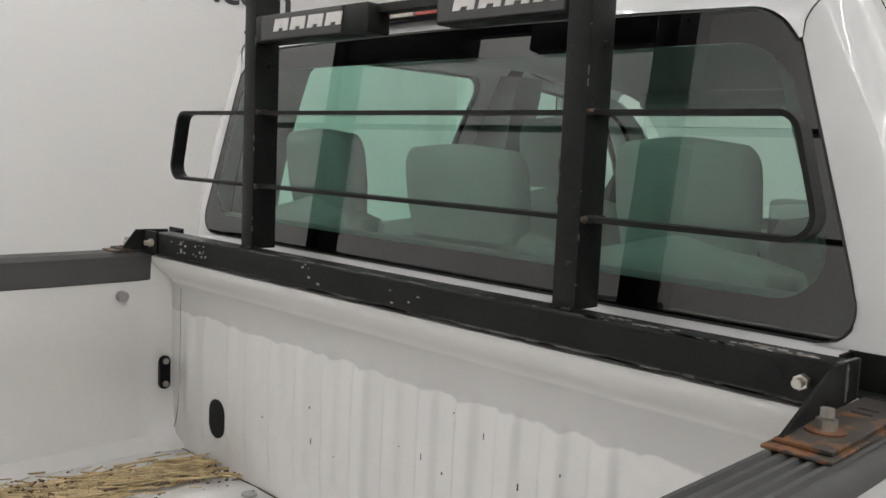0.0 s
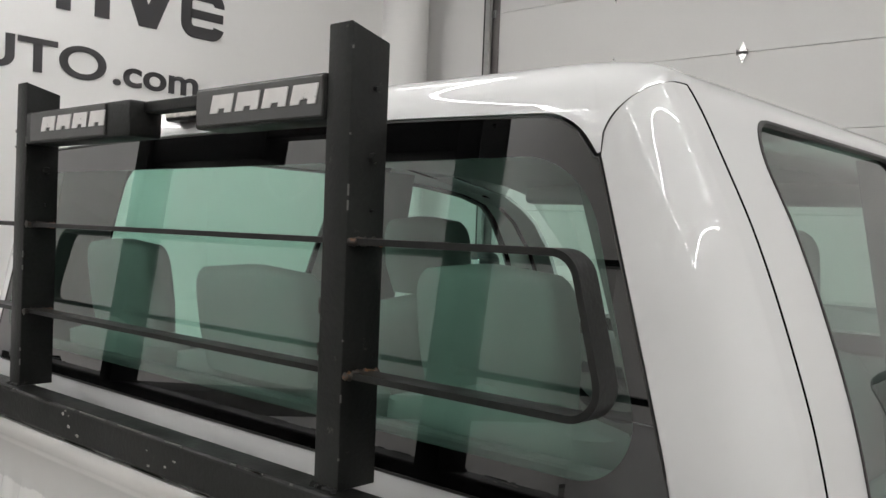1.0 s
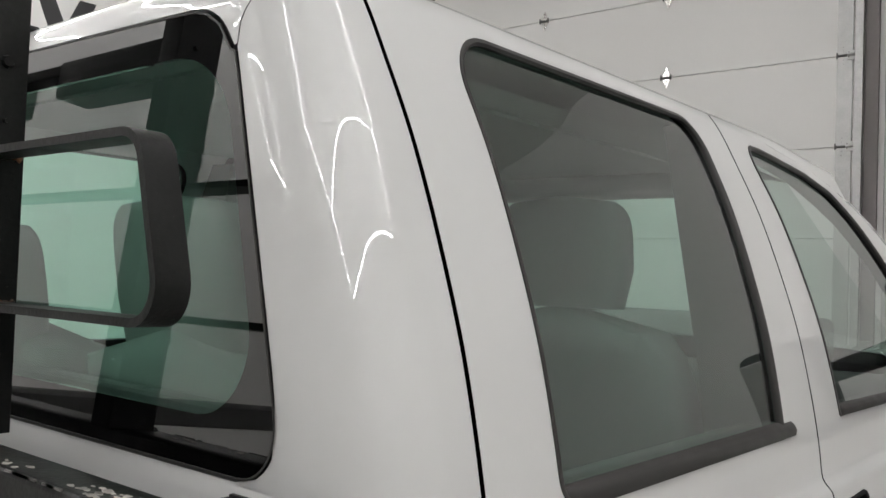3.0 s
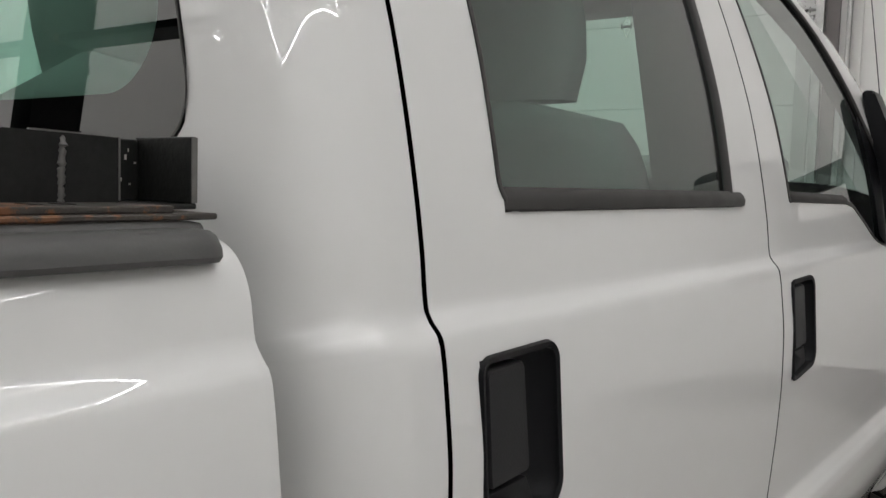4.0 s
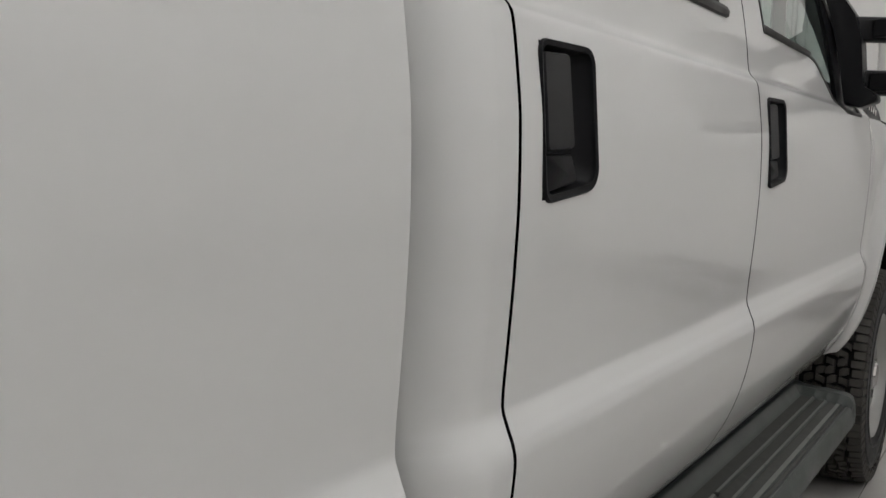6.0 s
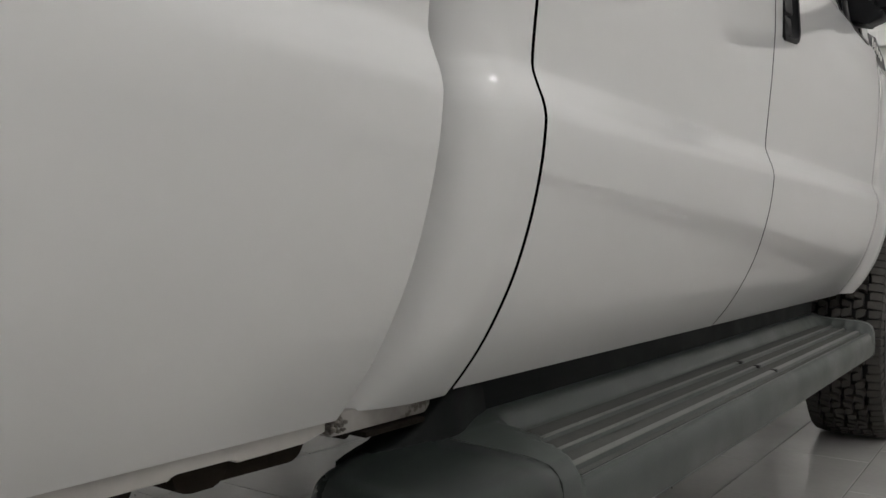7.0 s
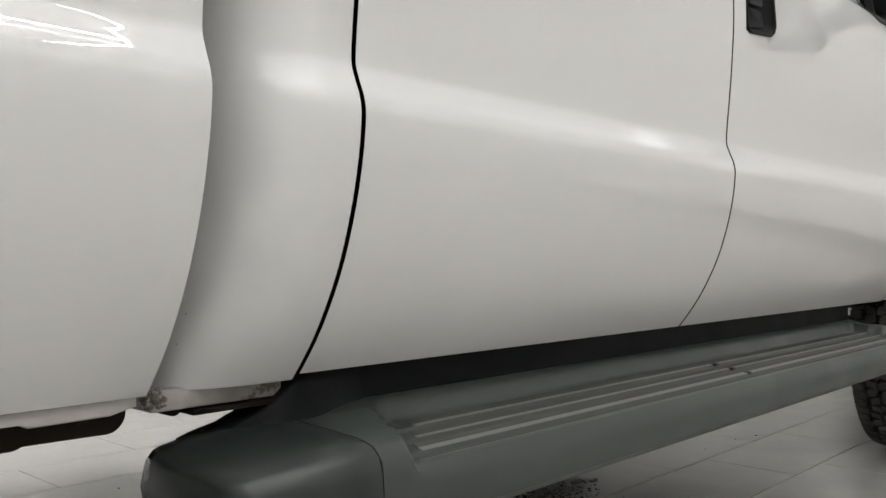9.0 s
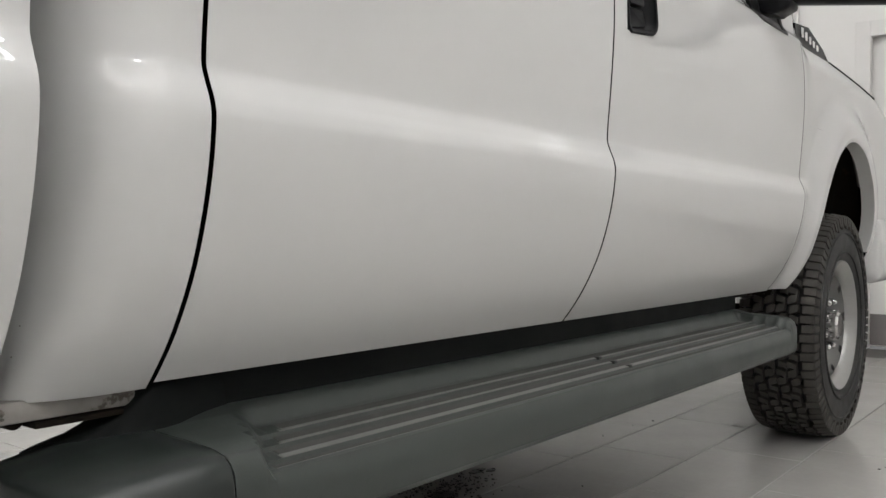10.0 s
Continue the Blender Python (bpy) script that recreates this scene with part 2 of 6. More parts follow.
def round_poly(pts, r, seg=6):
    """An outline with its corners rounded; r is one radius or one for each corner."""
    n, out = len(pts), []
    for i in range(n):
        p, a, b = Vector(pts[i]), Vector(pts[i - 1]), Vector(pts[(i + 1) % n])
        ri = r[i] if isinstance(r, (list, tuple)) else r
        da, db = (a - p).normalized(), (b - p).normalized()
        ang = da.angle(db)
        if ri < 1e-5 or ang > 3.1:
            out.append(tuple(p))
            continue
        k = min(ri / math.tan(ang / 2), 0.49 * (a - p).length, 0.49 * (b - p).length)
        rr = k * math.tan(ang / 2)
        c = p + (da + db).normalized() * (rr / math.sin(ang / 2))
        s0, s1 = p + da * k - c, p + db * k - c
        a0 = math.atan2(s0.y, s0.x)
        turn = (math.atan2(s1.y, s1.x) - a0 + math.pi) % (2 * math.pi) - math.pi
        out += [(c.x + rr * math.cos(a0 + turn * j / seg), c.y + rr * math.sin(a0 + turn * j / seg)) for j in range(seg + 1)]
    return out


def loft(bm, loops, closed=True, ends=True):
    vs = [[bm.verts.new(p) for p in lp] for lp in loops]
    n = len(loops[0])
    for a, b in zip(vs, vs[1:]):
        for i in range(n if closed else n - 1):
            j = (i + 1) % n
            bm.faces.new((a[i], a[j], b[j], b[i]))
    if ends and closed:
        bm.faces.new(vs[0][::-1])
        bm.faces.new(vs[-1])
    return bm


def grid_mesh(name, verts, faces, norms, mat, parent, label=""):
    me = bpy.data.meshes.new(name)
    me.from_pydata([tuple(v) for v in verts], [], faces)
    me.update()
    for f in me.polygons:
        f.use_smooth = True
    me.normals_split_custom_set_from_vertices([tuple(n) for n in norms])
    return link_mesh(name, me, mat, parent, label)


def bead(p, q, r, n, seed):
    """A bumpy weld bead from p to q."""
    rng = random.Random(seed)
    p, q = Vector(p), Vector(q)
    rot = (q - p).to_track_quat("Z", "Y").to_matrix()
    loops = []
    for i in range(2 * n + 1):
        rr = r * (0.35 if i in (0, 2 * n) else (1.0 if i % 2 else 0.72) * rng.uniform(0.8, 1.2))
        c = p + (q - p) * i / (2 * n) + Vector((rng.uniform(-1, 1), rng.uniform(-1, 1), rng.uniform(-1, 1))) * r * 0.15
        loops.append([tuple(c + rot @ Vector((rr * math.cos(a), rr * math.sin(a), 0))) for a in np.linspace(0, 2 * math.pi, 8, endpoint=False)])
    return loft(bmesh.new(), loops)


# ---- the body's side: half width at each height, a crease under the belt and one over the sill ----
PZ = [0.525, 0.538, 0.607, 0.690, 0.770, 0.815, 0.845, 0.862, 0.882, 0.905, 0.98, 1.05, 1.14, 1.21, 1.28, 1.322, 1.333, 1.347, 1.356, 1.41, 1.485, 1.60, 1.707, 1.82, 1.92, 1.965, 2.00, 2.0133, 2.0257]
PX = [0.888, 0.900, 0.949, 0.988, 1.010, 1.017, 1.019, 1.016, 1.008, 1.001, 1.006, 1.011, 1.0145, 1.0135, 1.007, 1.001, 0.998, 0.986, 0.981, 0.974, 0.961, 0.935, 0.901, 0.858, 0.810, 0.787, 0.766, 0.756, 0.738]


def pchip(xs, ys):
    h = [b - a for a, b in zip(xs, xs[1:])]
    d = [(b - a) / k for a, b, k in zip(ys, ys[1:], h)]
    m = [d[0]] + [0.0 if a * b <= 0 else 2 * a * b / (a + b) for a, b in zip(d, d[1:])] + [d[-1]]

    def f(x):
        x = min(max(x, xs[0]), xs[-1])
        i = max(k for k in range(len(h)) if xs[k] <= x + 1e-12)
        t = (x - xs[i]) / h[i]
        return (ys[i] * (1 + 2 * t) * (1 - t) ** 2 + m[i] * h[i] * t * (1 - t) ** 2 + ys[i + 1] * t * t * (3 - 2 * t) + m[i + 1] * h[i] * t * t * (t - 1))
    return f


side_x = pchip(PZ, PX)


def levels(z0, z1, extra=()):
    zs = {round(z0, 4), round(z1, 4)}
    z = z0
    while z < z1:
        zs.add(round(z, 4))
        z += 0.006 if 0.80 < z < 0.92 or 1.29 < z < 1.37 else 0.02
    zs |= {round(e, 4) for e in extra if z0 < e < z1}
    zs = sorted(zs)
    return [a for i, a in enumerate(zs) if i == 0 or a - zs[i - 1] > 0.0012 or a in {round(e, 4) for e in extra}]


def skin(name, s, zs, ya, yb, holes, mat, parent, bulge=None, cols=6, rim=0.022, label=""):
    """A sheet on the body's side (s: 1 right, -1 left) between ya(z) and yb(z), with holes z -> (y, y) or None, and a folded rim."""
    X = lambda y, z: side_x(z) + (bulge(y, z) if bulge else 0.0)  # noqa: E731
    V, F, Nn = [], [], []

    seen = {}

    def put(y, z):
        key = (round(y, 5), round(z, 5))
        if key in seen:
            return seen[key]
        e = 0.002
        dz, dy = (X(y, z + e) - X(y, z - e)) / (2 * e), ((X(y + e, z) - X(y - e, z)) / (2 * e) if bulge else 0.0)
        V.append((s * X(y, z), y, z))
        Nn.append(Vector((s, -dy, -dz)).normalized())
        seen[key] = len(V) - 1
        return len(V) - 1

    for z0, z1 in zip(zs, zs[1:]):
        mid = (z0 + z1) / 2
        cuts = sorted((h(z0), h(z1)) for h in holes if h(mid) is not None and h(z0) is not None and h(z1) is not None)
        ends0 = [ya(z0)] + [v for c in cuts for v in c[0]] + [yb(z0)]
        ends1 = [ya(z1)] + [v for c in cuts for v in c[1]] + [yb(z1)]
        for k in range(0, len(ends0), 2):
            a0, b0, a1, b1 = ends0[k], ends0[k + 1], ends1[k], ends1[k + 1]
            if b0 - a0 < 1e-4 and b1 - a1 < 1e-4:
                continue
            n = max(1, cols if bulge else 1)
            r0 = [put(a0 + (b0 - a0) * i / n, z0) for i in range(n + 1)]
            r1 = [put(a1 + (b1 - a1) * i / n, z1) for i in range(n + 1)]
            for i in range(n):
                q = (r0[i], r0[i + 1], r1[i + 1], r1[i])
                F.append(q if s > 0 else q[::-1])
            for (p, q), ny in (((r0[0], r1[0]), -1), ((r0[-1], r1[-1]), 1)):
                b = len(V)
                for w in (p, q):
                    V.append(V[w])
                    Nn.append(Vector((0, ny, 0)))
                for w in (p, q):
                    V.append((V[w][0] - s * rim, V[w][1], V[w][2]))
                    Nn.append(Vector((0, ny, 0)))
                q4 = (b, b + 1, b + 3, b + 2)
                F.append(q4 if s * ny > 0 else q4[::-1])
    return grid_mesh(name, V, F, Nn, mat, parent, label)


def const(v):
    return lambda z: v


def lin(pts):
    """A line through (z, y) points, z rising."""
    zs, ys = [p[0] for p in pts], [p[1] for p in pts]
    return lambda z: float(np.interp(z, zs, ys))


def rect_hole(y0, y1, z0, z1):
    return lambda z: (y0, y1) if z0 - 1e-6 <= z <= z1 + 1e-6 else None

# ---- the room ----
LW, RW, FW, BW, TOP = -4.866, 6.2, 5.77, -9.5, 5.2
structure = lambda ob, label, cat: tagged(ob, label, cat, kind="structure")  # noqa: E731
ceiling = structure(part("ceiling", box(LW - 0.2, RW + 0.2, BW - 0.2, FW + 0.2, TOP, TOP + 0.15), WALL), "plain white workshop ceiling", "ceiling")
wall_west = structure(part("wall_west", box(LW - 0.15, LW, BW, FW, 0, TOP), WALL), "smooth off-white painted wall with a dark sign", "wall")
wall_east = structure(part("wall_east", box(RW, RW + 0.15, BW, FW, 0, TOP), WALL), "smooth off-white painted wall", "wall")
wall_south = structure(part("wall_south", box(LW, RW, BW - 0.15, BW, 0, TOP), WALL), "smooth off-white painted wall", "wall")
GX0, GX1, GTOP = -4.08, -0.20, 4.7
bm = bmesh.new()
add_box(bm, LW, GX0 - 0.02, FW, FW + 0.2, 0, TOP)
add_box(bm, GX0 - 0.02, GX1 + 0.02, FW, FW + 0.2, GTOP, TOP)
add_box(bm, GX1 + 0.02, 0.46, FW, FW + 0.2, 0, TOP)
add_box(bm, 0.46, 1.32, FW, FW + 0.2, 2.09, TOP)
add_box(bm, 1.32, RW, FW, FW + 0.2, 0, TOP)
wall_north = structure(part("wall_north", bm, WALL), "off-white painted wall round a sectional overhead door", "wall")
bm = bmesh.new()
bmesh.ops.create_cone(bm, cap_ends=True, segments=40, radius1=0.22, radius2=0.22, depth=TOP, matrix=Matrix.Translation((LW + 0.10, 5.32, TOP / 2)))
column = structure(part("column", bm, WALL, smooth=40), "round white casing standing against the wall", "column")

# sectional overhead door: panels with recessed joints, hinges, side rails and a dark seal
odoor = thing("overhead_door", "closed off-white sectional overhead door with steel hinges", "garage door", kind="structure", at=(0, FW, 0))
ROW = 0.62
z = 2.658 - 5 * ROW
while z < GTOP - 0.01:
    a, b = max(z, 0.01), min(z + ROW, GTOP)
    part("door_panel", box(GX0, GX1, 0.03, 0.08, a + 0.002, b - 0.002, 0.003, 1), DOORSHEET, odoor)
    z += ROW
for zz in (2.658, 3.277, 3.896):
    for xx in (-2.722, -1.586, -0.296):
        bm = bmesh.new()
        half = [(0.031, 0.010), (0.025, 0.028), (0.015, 0.050), (0.007, 0.070), (0.003, 0.082)]
        leaf = [(xx + u, zz + v) for u, v in half] + [(xx - u, zz + v) for u, v in reversed(half)] + [(xx - u, zz - v) for u, v in half] + [(xx + u, zz - v) for u, v in reversed(half)]
        add_prism(bm, leaf, "y", 0.025, 0.029)
        hinge = part("hinge", bm, ZINCPL, odoor, "small bright zinc hinge with pointed leaves")
        bm = bmesh.new()
        add_tube(bm, (xx - 0.044, 0.017, zz), (xx + 0.044, 0.017, zz), 0.009, 8)
        for u in (-0.042, 0.036):
            add_box(bm, xx + u, xx + u + 0.006, 0.006, 0.025, zz - 0.020, zz + 0.022)
        part("knuckle", bm, WORN, hinge, "dark hinge pin and lugs")
        for v in (-0.058, -0.030, 0.030, 0.058):
            bm = bmesh.new()
            add_tube(bm, (xx, 0.020, zz + v), (xx, 0.026, zz + v), 0.005, 6)
            part("screw", bm, WORN, hinge)
    for xx, side in ((GX0, 1), (GX1, -1)):
        bm = bmesh.new()
        add_box(bm, min(xx, xx + side * 0.07), max(xx, xx + side * 0.07), 0.008, 0.019, zz - 0.035, zz + 0.035, 0.003)
        add_tube(bm, (xx - side * 0.035, -0.005, zz), (xx + side * 0.06, -0.005, zz), 0.010, 8)
        bracket = part("roller_bracket", bm, GALV, odoor, "galvanised roller bracket at a panel joint")
        bm = bmesh.new()
        add_tube(bm, (xx - side * 0.040, -0.005, zz), (xx - side * 0.015, -0.005, zz), 0.022, 14)
        part("roller", bm, UNDER, bracket, "dark roller")
for xx, w, m in ((GX0 + 0.02, 0.085, JAMB), (GX1 - 0.135, 0.10, GALV)):
    part("end_stile", box(xx, xx + w, 0.020, 0.030, 0.02, GTOP - 0.02), m, odoor)
for xx in (GX0 + 0.002, GX1 + 0.0):
    bm = bmesh.new()
    add_box(bm, xx, xx + 0.012, -0.06, 0.02, 0, GTOP)
    add_box(bm, xx, xx + 0.05, -0.066, -0.06, 0, GTOP)
    add_box(bm, xx + 0.045, xx + 0.05, -0.06, -0.03, 0, GTOP)
    part("track", bm, GALV, odoor, "galvanised steel guide rail")
for xx, w, m in ((GX0 - 0.045, 0.042, RUBBER), (GX1 + 0.055, 0.085, JAMB)):
    part("jamb_seal", box(xx, xx + w, -0.03, -0.002, 0, GTOP), m, odoor)
bm = bmesh.new()
add_tube(bm, (GX1 + 0.20, FW - 0.03, 0.1), (GX1 + 0.20, FW - 0.03, TOP), 0.018, 12)
structure(part("conduit", bm, GALV, smooth=40), "slim grey conduit running up the wall", "conduit")
bm = bmesh.new()
add_box(bm, GX1 + 0.27, GX1 + 0.28, FW - 0.03, FW - 0.001, 0.2, TOP)
structure(part("trim", bm, WALL), "thin white trim strip on the wall", "trim")

# side door with frame and push bar
door_1 = thing("door_1", "closed white side door with a steel push bar", "door", kind="structure", at=(0.89, FW, 0))
part("door_leaf", box(-0.36, 0.36, 0.03, 0.075, 0.01, 2.00, 0.003), DOORSHEET, door_1)
bm = bmesh.new()
for a in ((-0.45, -0.36, 0, 2.10), (0.36, 0.45, 0, 2.10), (-0.36, 0.36, 2.00, 2.10)):
    add_box(bm, a[0], a[1], -0.03, 0.06, a[2], a[3], 0.004)
part("door_frame", bm, DOORSHEET, door_1)
bm = bmesh.new()
add_tube(bm, (-0.30, -0.05, 1.0), (0.30, -0.05, 1.0), 0.02)
add_box(bm, -0.335, -0.30, -0.06, 0.03, 0.94, 1.10, 0.004)
add_box(bm, 0.30, 0.335, -0.06, 0.03, 0.94, 1.10, 0.004)
part("push_bar", bm, ZINC, door_1, "steel push bar")
part("kick_plate", box(-0.358, 0.358, 0.022, 0.029, 0.02, 0.22, 0.002), JAMB, door_1, "grey kick plate")
for nm, bx in (("baseboard", (GX1 + 0.15, 0.43, FW - 0.014, FW - 0.001, 0.0, 0.24)), ("baseboard", (1.35, RW - 0.002, FW - 0.014, FW - 0.001, 0.0, 0.24)), ("baseboard", (RW - 0.014, RW - 0.001, BW, FW - 0.015, 0.0, 0.24))):
    structure(part(nm, box(*bx, 0.003), JAMB), "grey rubber skirting along the wall", "baseboard")

# sign on the wall: dark cut shapes
sign = thing("wall_sign", "large dark cut-out lettering on a pale wall", "sign", at=(LW, 0, 0))
SX0, SX1 = 0.002, 0.008
sy = lambda y: -0.803 + 0.926 * (y + 0.79)  # noqa: E731


def glyph(kind, y, z, w, h, t):
    """A plain sign shape in the wall's plane: bar, ring, dot, vee, arch or hook."""
    y, w, h, t = sy(y), w * 0.926, h * 0.926, t * 0.926
    bm = bmesh.new()
    if kind == "bar":
        add_prism(bm, [(y, z), (y + w, z), (y + w, z + h), (y, z + h)], "x", SX0, SX1)
    elif kind == "vee":
        add_prism(bm, [(y, z + h), (y + t, z + h), (y + w / 2, z + t * 1.3), (y + w - t, z + h), (y + w, z + h), (y + w / 2 + t * 0.55, z), (y + w / 2 - t * 0.55, z)], "x", SX0, SX1)
    else:
        out = round_poly([(y, z), (y + w, z), (y + w, z + h), (y, z + h)], min(w, h) * (0.5 if kind in ("ring", "dot") else 0.3), 8)
        if kind == "dot":
            add_prism(bm, out, "x", SX0, SX1)
        else:
            inn = round_poly([(y + t, z + t), (y + w - t, z + t), (y + w - t, z + h - t), (y + t, z + h - t)], max(0.01, min(w, h) * (0.5 if kind == "ring" else 0.3) - t), 8)
            a = [bm.verts.new((SX1, *p)) for p in out]
            b = [bm.verts.new((SX1, *p)) for p in inn]
            n = len(a)
            for i in range(n):
                if kind == "hook" and out[i][0] > y + w * 0.66 and z + t < out[i][1] < z + h * 0.45:
                    continue
                if kind == "cup" and out[i][0] > y + w * 0.66 and z + h * 0.3 < out[i][1] < z + h * 0.7:
                    continue
                bm.faces.new((a[i], a[(i + 1) % n], b[(i + 1) % n], b[i]))
            r = bmesh.ops.extrude_face_region(bm, geom=bm.faces[:])
            bmesh.ops.translate(bm, verts=[v for v in r["geom"] if isinstance(v, bmesh.types.BMVert)], vec=(SX0 - SX1, 0, 0))
    return part("letter_shape", bm, INK, sign)


BASE2 = 3.257
for kind, y, z, w, h, t in (("bar", 0.80, BASE2, 0.10, 0.60, 0), ("ring", 1.05, BASE2, 0.45, 0.44, 0.10), ("bar", 1.62, BASE2, 0.10, 0.44, 0),
                            ("bar", 2.22, BASE2, 0.11, 0.60, 0), ("bar", 2.10, BASE2 + 0.315, 0.36, 0.09, 0), ("bar", 2.52, BASE2, 0.12, 0.42, 0), ("bar", 2.52, BASE2 + 0.463, 0.12, 0.10, 0),
                            ("vee", 2.72, BASE2, 0.50, 0.42, 0.14), ("hook", 3.27, BASE2, 0.42, 0.42, 0.10), ("bar", 3.36, BASE2 + 0.153, 0.32, 0.075, 0)):
    glyph(kind, y, z, w, h, t)
CAP = 2.80
for word, y, size in (("AUTO", 1.115, 0.32), (".com", 2.405, 0.28)):
    cu = bpy.data.curves.new("word", "FONT")
    cu.body, cu.size, cu.extrude, cu.offset = word, size, 0.003, 0.006
    tmp = new("word", cu)
    bpy.context.view_layer.update()
    me = bpy.data.meshes.new_from_object(tmp.evaluated_get(bpy.context.evaluated_depsgraph_get()))
    bpy.data.objects.remove(tmp)
    wide = max(v.co.x for v in me.vertices) - min(v.co.x for v in me.vertices)
    k = (1.26 if word == "AUTO" else 0.71) / wide
    me.transform(pose(0.006, y, CAP, 90, 0, 90) @ Matrix.Diagonal((k, 1, 1, 1)))
    link_mesh("lettering", me, INK, sign, "dark lettering " + word)

# ceiling lights: frames of thin bright tubes joined in ladders
# the third frame is an unseen light, added to fill the room
for x0, x1, y0, y1, bars in ((1.40, 4.80, -3.6, 2.1, (3.1,)), (-4.70, -1.90, -3.6, 2.1, (-3.3,)), (-4.4, -2.2, -7.2, -4.8, ())):
    cl = thing("ceiling_light", "bright rectangular frame of white light tubes, out of view under the ceiling", "ceiling light", group="ceiling light frames", at=((x0 + x1) / 2, (y0 + y1) / 2, 4.6))
    hx, hy = (x1 - x0) / 2, (y1 - y0) / 2
    runs = [((-hx, -hy), (hx, -hy)), ((hx, -hy), (hx, hy)), ((hx, hy), (-hx, hy)), ((-hx, hy), (-hx, -hy))]
    runs += [((b - (x0 + x1) / 2, -hy), (b - (x0 + x1) / 2, hy)) for b in bars]
    for a, b in runs:
        part("tube", add_tube(bmesh.new(), (*a, 0), (*b, 0), 0.018, 10), LAMP, cl)
    for a in (-1, 1):
        for b in (-1, 1):
            part("hanger", add_tube(bmesh.new(), (a * hx, b * hy, 0.02), (a * hx, b * hy, TOP - 4.6), 0.006, 6), GALV, cl)

# floor slab under the tiles
floor = structure(part("floor", box(LW, RW, BW, FW, -0.2, -0.004), GROUT), "dark grey stone-look tiled floor with thin joints", "floor")

# ---- pickup truck ----
truck = thing("pickup_truck", "white crew-cab pickup truck parked on the tiled floor", "pickup truck")
SEAM, SEAM2, FDOOR, BED_END = 0.189, 1.154, 2.472, -2.46
GAP = 0.0035
RAIL = 1.428

# window outline of the rear glass
WB = 1.487


def rear_w(z):
    """Half width of the rear window's opening at a height."""
    w, r = 0.862 - 0.33 * (z - WB), 0.07
    if z < WB + r:
        d = r - (z - WB)
        w -= r - math.sqrt(max(0.0, r * r - d * d))
    return w


def rear_top(x):
    """Height of the rear window's upper edge."""
    x = abs(x)
    over = min(max(0.0, x - 0.636), 0.08)
    return 1.969 - 0.009 * (x / 0.6) ** 2 - (0.09 - math.sqrt(0.0081 - over * over))


def rear_y(z):
    return 0.032 + max(0.0, z - 1.42) * 0.075


def corner_point(k, f, s):
    """The cab's rear corner: k 0 at the door seam to 1 at the window's edge, f 0 at the sill to 1 at the top."""
    ztop = 1.907 + 0.093 * math.sqrt(max(0.0, 1 - k ** 2.2))
    z = 0.535 + (ztop - 0.535) * f
    over = z - WB - 0.07
    x0, w, yr = side_x(z), 0.8389 - 0.165 * (over + math.sqrt(over * over + 0.0004)), rear_y(z)
    if k < 0.25:
        y = SEAM - GAP - (SEAM - GAP - 0.145) * k / 0.25
        x = x0
    else:
        a = (k - 0.25) / 0.75 * math.pi / 2
        x = w + (x0 - w) * math.cos(a) ** 0.85
        y = 0.145 - (0.145 - yr) * math.sin(a)
    return Vector((s * x, y, z))


def cab_corner(s):
    nk, nf = 28, 150
    V, F, Nn = [], [], []
    for j in range(nf + 1):
        for i in range(nk + 1):
            k, f = i / nk, j / nf
            p = corner_point(k, f, s)
            e = 1e-3
            du = corner_point(min(1, k + e), f, s) - corner_point(max(0, k - e), f, s)
            dv = corner_point(k, min(1, f + e), s) - corner_point(k, max(0, f - e), s)
            V.append(p)
            Nn.append((dv.cross(du) * s).normalized())
    for j in range(nf):
        for i in range(nk):
            a = j * (nk + 1) + i
            q = (a, a + 1, a + nk + 2, a + nk + 1)
            F.append(q[::-1] if s > 0 else q)
    if Nn[5].x * s < 0:
        Nn = [-n for n in Nn]
    return grid_mesh("cab_corner", V, F, Nn, PAINT, truck)


for s in (1, -1):
    cab_corner(s)
# back of the cab below the glass
bm = bmesh.new()
rows = []
for z in (0.56, 1.0, 1.40, 1.455, 1.472, 1.482, 1.4865):
    rows.append([(x, rear_y(z) - (0.004 if z < 1.48 else 0.0), z) for x in np.linspace(-0.845, 0.845, 13)])
loft(bm, rows, closed=False)
part("cab_back", bm, PAINT, truck, smooth=40)

for s in (1, -1):
    bm = bmesh.new()
    rim = [(rear_w(z), z) for z in np.linspace(WB, WB + 0.072, 12)]
    vs = [bm.verts.new((s * x, rear_y(z), z)) for x, z in rim + [(rear_w(WB + 0.072) + 0.006, WB + 0.072), (0.85, WB - 0.004), (rear_w(WB), WB - 0.004)]]
    bm.faces.new(vs)
    part("cab_back_corner", bm, PAINT, truck)

# roof: one rounded shell over doors, corner posts and rear glass, cut off below along their edges
ROOF_Z = [1.86, 1.92, 1.95, 1.97, 1.985, 2.00, 2.0133, 2.0257, 2.0355, 2.046, 2.053, 2.057]
roof_side = pchip(ROOF_Z, [side_x(z) for z in ROOF_Z[:8]] + [0.704, 0.616, 0.48, 0.33])
roof_in = pchip(ROOF_Z, [0, 0, 0.001, 0.005, 0.011, 0.021, 0.036, 0.058, 0.09, 0.17, 0.28, 0.42])
roof_turn = pchip(ROOF_Z, [0.145, 0.145, 0.145, 0.147, 0.15, 0.157, 0.168, 0.186, 0.215, 0.32, 0.46, 0.62])
roof_w = pchip(ROOF_Z, [0.739, 0.719, 0.709, 0.702, 0.696, 0.688, 0.672, 0.645, 0.59, 0.46, 0.32, 0.18])
